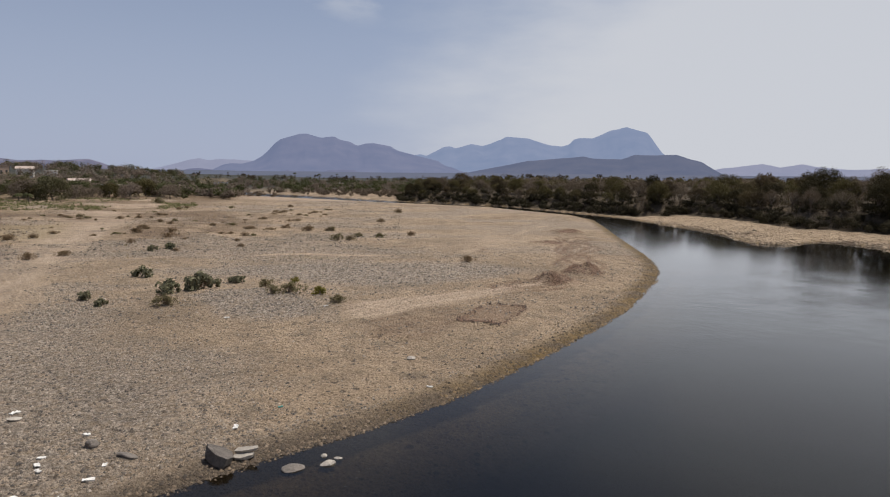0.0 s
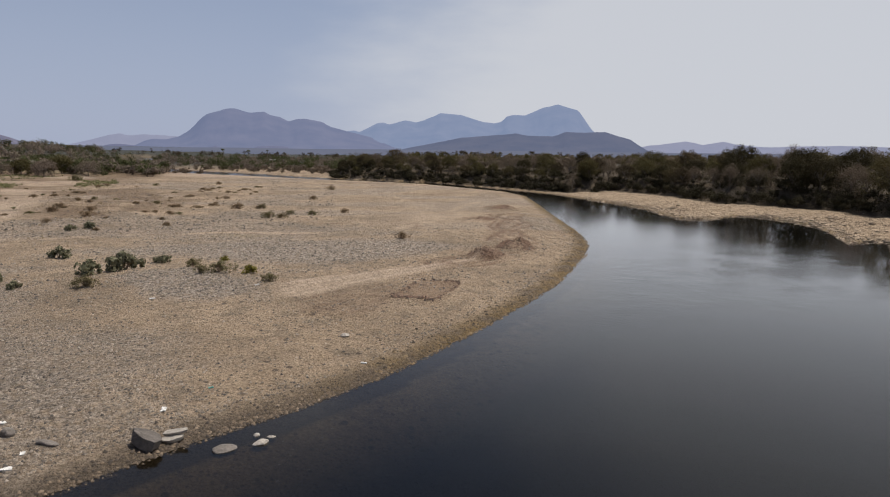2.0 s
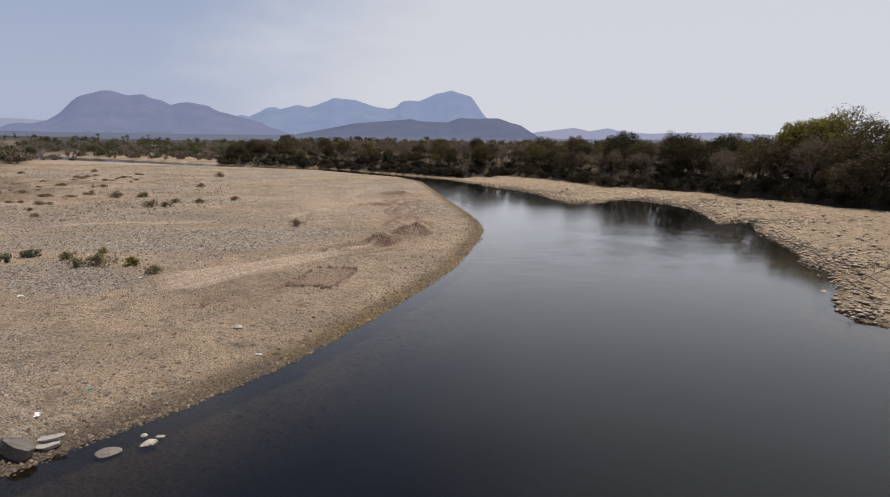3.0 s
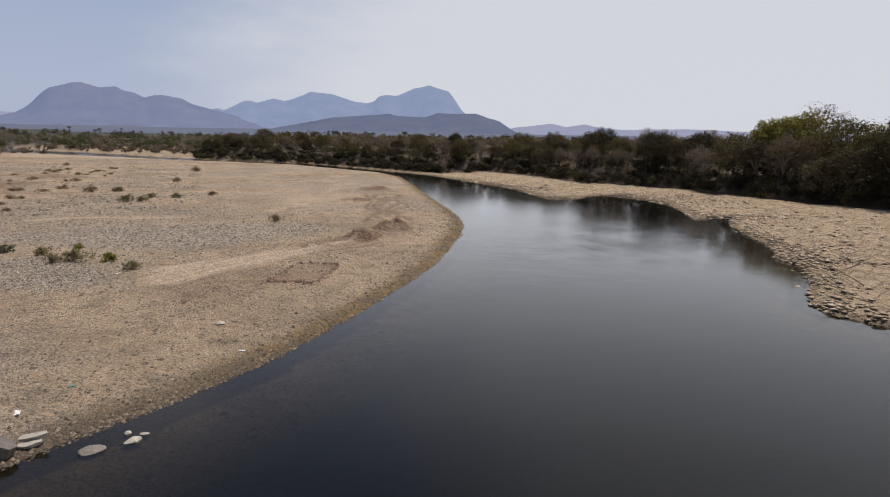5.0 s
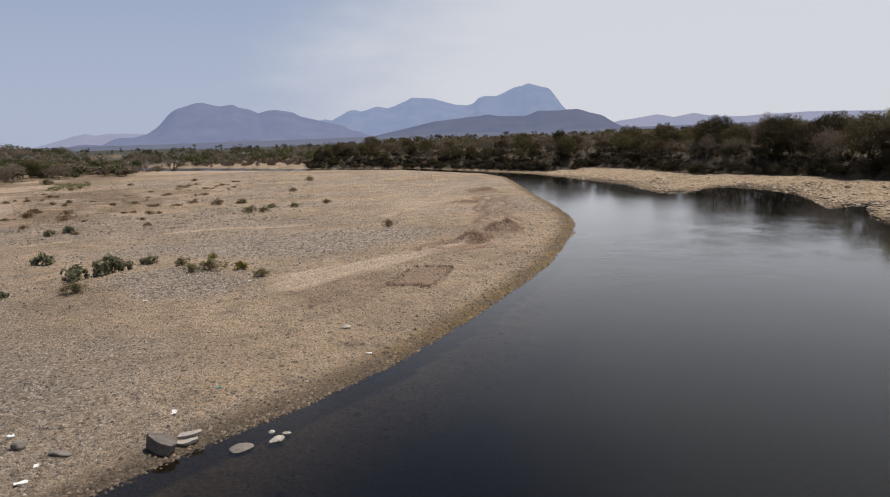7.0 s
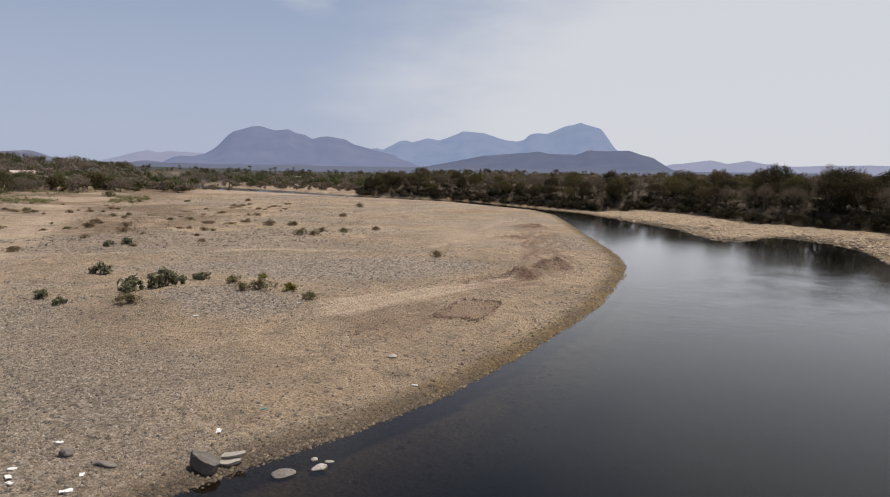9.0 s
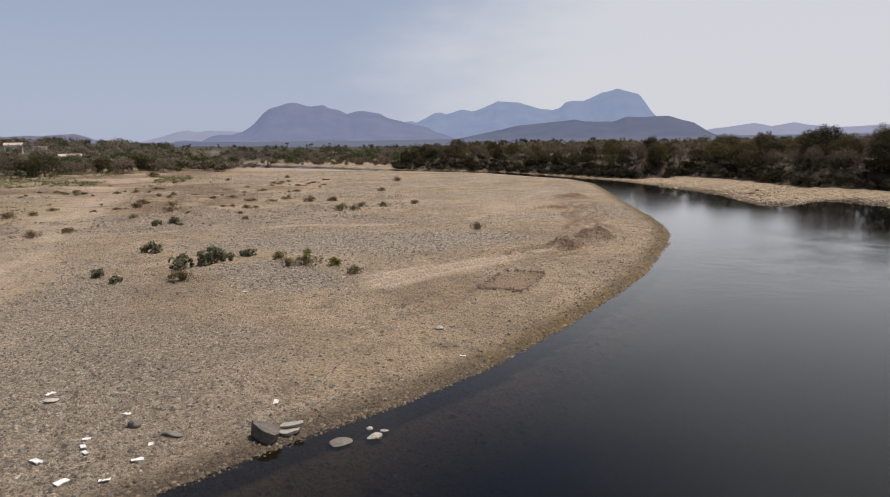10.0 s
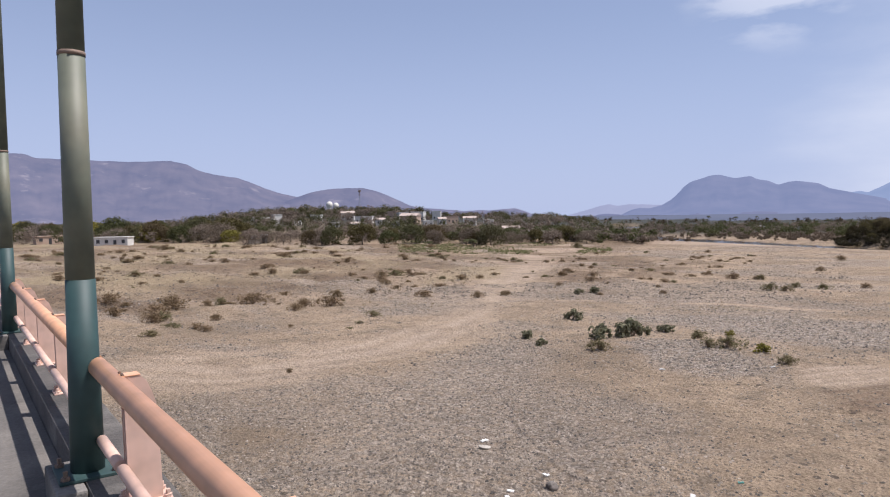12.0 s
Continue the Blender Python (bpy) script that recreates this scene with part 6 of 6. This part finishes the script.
def build_post():
    """A steel plate post, wider at the foot, with a rounded outer shoulder, a flange and a bolted foot."""
    top = new("railing_post")
    bm = bmesh.new()
    outline = [(-0.715, 0.012), (-0.885, 0.012), (-0.876, 0.28), (-0.865, 0.53), (-0.845, 0.60), (-0.82, 0.66), (-0.79, 0.69), (-0.70, 0.692), (-0.705, 0.60)]
    a = [bm.verts.new((-0.006, y, PLINTH + z)) for y, z in outline]
    b = [bm.verts.new((0.006, y, PLINTH + z)) for y, z in outline]
    bm.faces.new(a)
    bm.faces.new(b[::-1])
    k = len(outline)
    for i in range(k):
        bm.faces.new([a[(i + 1) % k], a[i], b[i], b[(i + 1) % k]])
    bmesh.ops.recalc_face_normals(bm, faces=bm.faces[:])
    part("web", bm, M_PAINT_PALE, top)
    for x0, nm in ((-0.042, "side_plate"), (0.034, "side_plate")):
        bm = bmesh.new()
        a = [bm.verts.new((x0, y, PLINTH + z)) for y, z in outline]
        b = [bm.verts.new((x0 + 0.008, y, PLINTH + z)) for y, z in outline]
        bm.faces.new(a)
        bm.faces.new(b[::-1])
        for i in range(k):
            bm.faces.new([a[(i + 1) % k], a[i], b[i], b[(i + 1) % k]])
        bmesh.ops.recalc_face_normals(bm, faces=bm.faces[:])
        part(nm, bm, M_PAINT_PALE, top)
    bm = bmesh.new()
    box(bm, -0.09, 0.09, -0.925, -0.68, PLINTH, PLINTH + 0.014, 0.003)
    foot = part("foot_plate", bm, M_PAINT_PALE, top)
    for x in (-0.067, 0.067):
        for y in (-0.705, -0.903):
            bm = bmesh.new()
            tube(bm, (x, y, PLINTH + 0.014), (x, y, PLINTH + 0.055), 0.012, 0.012, 6)
            tube(bm, (x, y, PLINTH + 0.014), (x, y, PLINTH + 0.03), 0.022, 0.022, 6)
            part("bolt", bm, M_PAINT_PALE, foot)
    bm = bmesh.new()
    box(bm, -0.045, 0.045, -0.79, -0.697, PLINTH + 0.6935, PLINTH + 0.699, 0.001)
    part("cap", bm, M_PAINT, top)
    for x in (-0.025, 0.025):
        bm = bmesh.new()
        tube(bm, (x * 1.2, -0.71, PLINTH + 0.69), (x * 1.2, -0.70, PLINTH + 0.712), 0.008, 0.008, 6)
        part("screw", bm, M_STEEL, top)
    return tagged(top, "pale pink steel plate post of the bridge railing", "railing post", "railing posts")


post = build_post()
post.matrix_basis = BRIDGE @ pose(POSTS[0], 0, 0)
for s in POSTS[1:]:
    copy_thing(post, BRIDGE @ pose(s, 0, 0))


def build_rails():
    edges = [S0] + [q for p in POLES for q in (p - 0.05, p + 0.05)] + [S1]
    for i in range(0, len(edges), 2):
        a, b = edges[i], edges[i + 1]
        bm = bmesh.new()
        tube(bm, (a, RAIL_N, RAIL), (b, RAIL_N, RAIL), 0.055, 0.055, 24)
        rail = tagged(new("handrail"), "salmon painted round steel handrail of the bridge", "handrail", "handrails")
        rail.matrix_basis = BRIDGE
        part("pipe", bm, M_PAINT, rail, shade=True)
        for e, o in ((a, -0.004), (b, 0.004)):
            bm = bmesh.new()
            tube(bm, (e, RAIL_N, RAIL), (e + o, RAIL_N, RAIL), 0.048, 0.048, 20)
            part("end_cap", bm, M_PAINT_PALE, rail)
        stops = [a] + [s for s in POSTS if a < s < b] + [b]
        for u, v in zip(stops[:-1], stops[1:]):
            bm = bmesh.new()
            tube(bm, (u + 0.03, -0.69, PLINTH + 0.20), (v - 0.03, -0.69, PLINTH + 0.20), 0.032, 0.032, 16)
            bridge_thing("lower_rail", bm, M_PAINT_PALE, "pale pink lower rail between railing posts", "rail", "lower rails", shade=True)


build_rails()


def build_pole():
    top = new("lamp_post")
    bm = bmesh.new()
    tube(bm, (0, -0.62, PLINTH + 1.10), (0, -0.62, PLINTH + 2.50), 0.0805, 0.073, 28)
    part("lower_shaft", bm, M_POLE, top, shade=True)
    bm = bmesh.new()
    tube(bm, (0, -0.62, PLINTH + 0.021), (0, -0.62, PLINTH + 1.17), 0.0945, 0.0815, 28)
    part("painted_base", bm, M_POLE_BASE, top, "dark teal repainted lower part", shade=True)
    bm = bmesh.new()
    tube(bm, (0, -0.62, PLINTH + 2.485), (0, -0.62, PLINTH + 2.512), 0.0755, 0.0755, 28)
    part("joint_ring", bm, M_STEEL, top, shade=True)
    bm = bmesh.new()
    tube(bm, (0, -0.62, PLINTH + 2.50), (0, -0.62, PLINTH + 7.5), 0.0725, 0.055, 28)
    part("upper_shaft", bm, M_POLE, top, shade=True)
    bm = bmesh.new()
    box(bm, -0.17, 0.17, -0.79, -0.45, PLINTH, PLINTH + 0.02, 0.004)
    foot = part("foot_plate", bm, M_POLE_BASE, top)
    for x in (-0.135, 0.135):
        for y in (-0.755, -0.485):
            bm = bmesh.new()
            tube(bm, (x, y, PLINTH + 0.02), (x, y, PLINTH + 0.075), 0.013, 0.013, 6)
            tube(bm, (x, y, PLINTH + 0.02), (x, y, PLINTH + 0.04), 0.025, 0.025, 6)
            part("bolt", bm, M_STEEL, foot)
    return tagged(top, "dark green painted steel lamp post bolted to the plinth", "lamp post", "lamp posts")


for s in POLES:
    bm = bmesh.new()
    box(bm, s - 0.3, s + 0.3, -0.578, -0.42, DECK - 0.02, PLINTH - 0.003, 0.015)
    bridge_thing("trim_pedestal", bm, M_CONCRETE, "cream-stained concrete block under a lamp post", "plinth", kind="structure")
pole = build_pole()
pole.matrix_basis = BRIDGE @ pose(POLES[0], 0, 0)
for s in POLES[1:]:
    copy_thing(pole, BRIDGE @ pose(s, 0, 0))
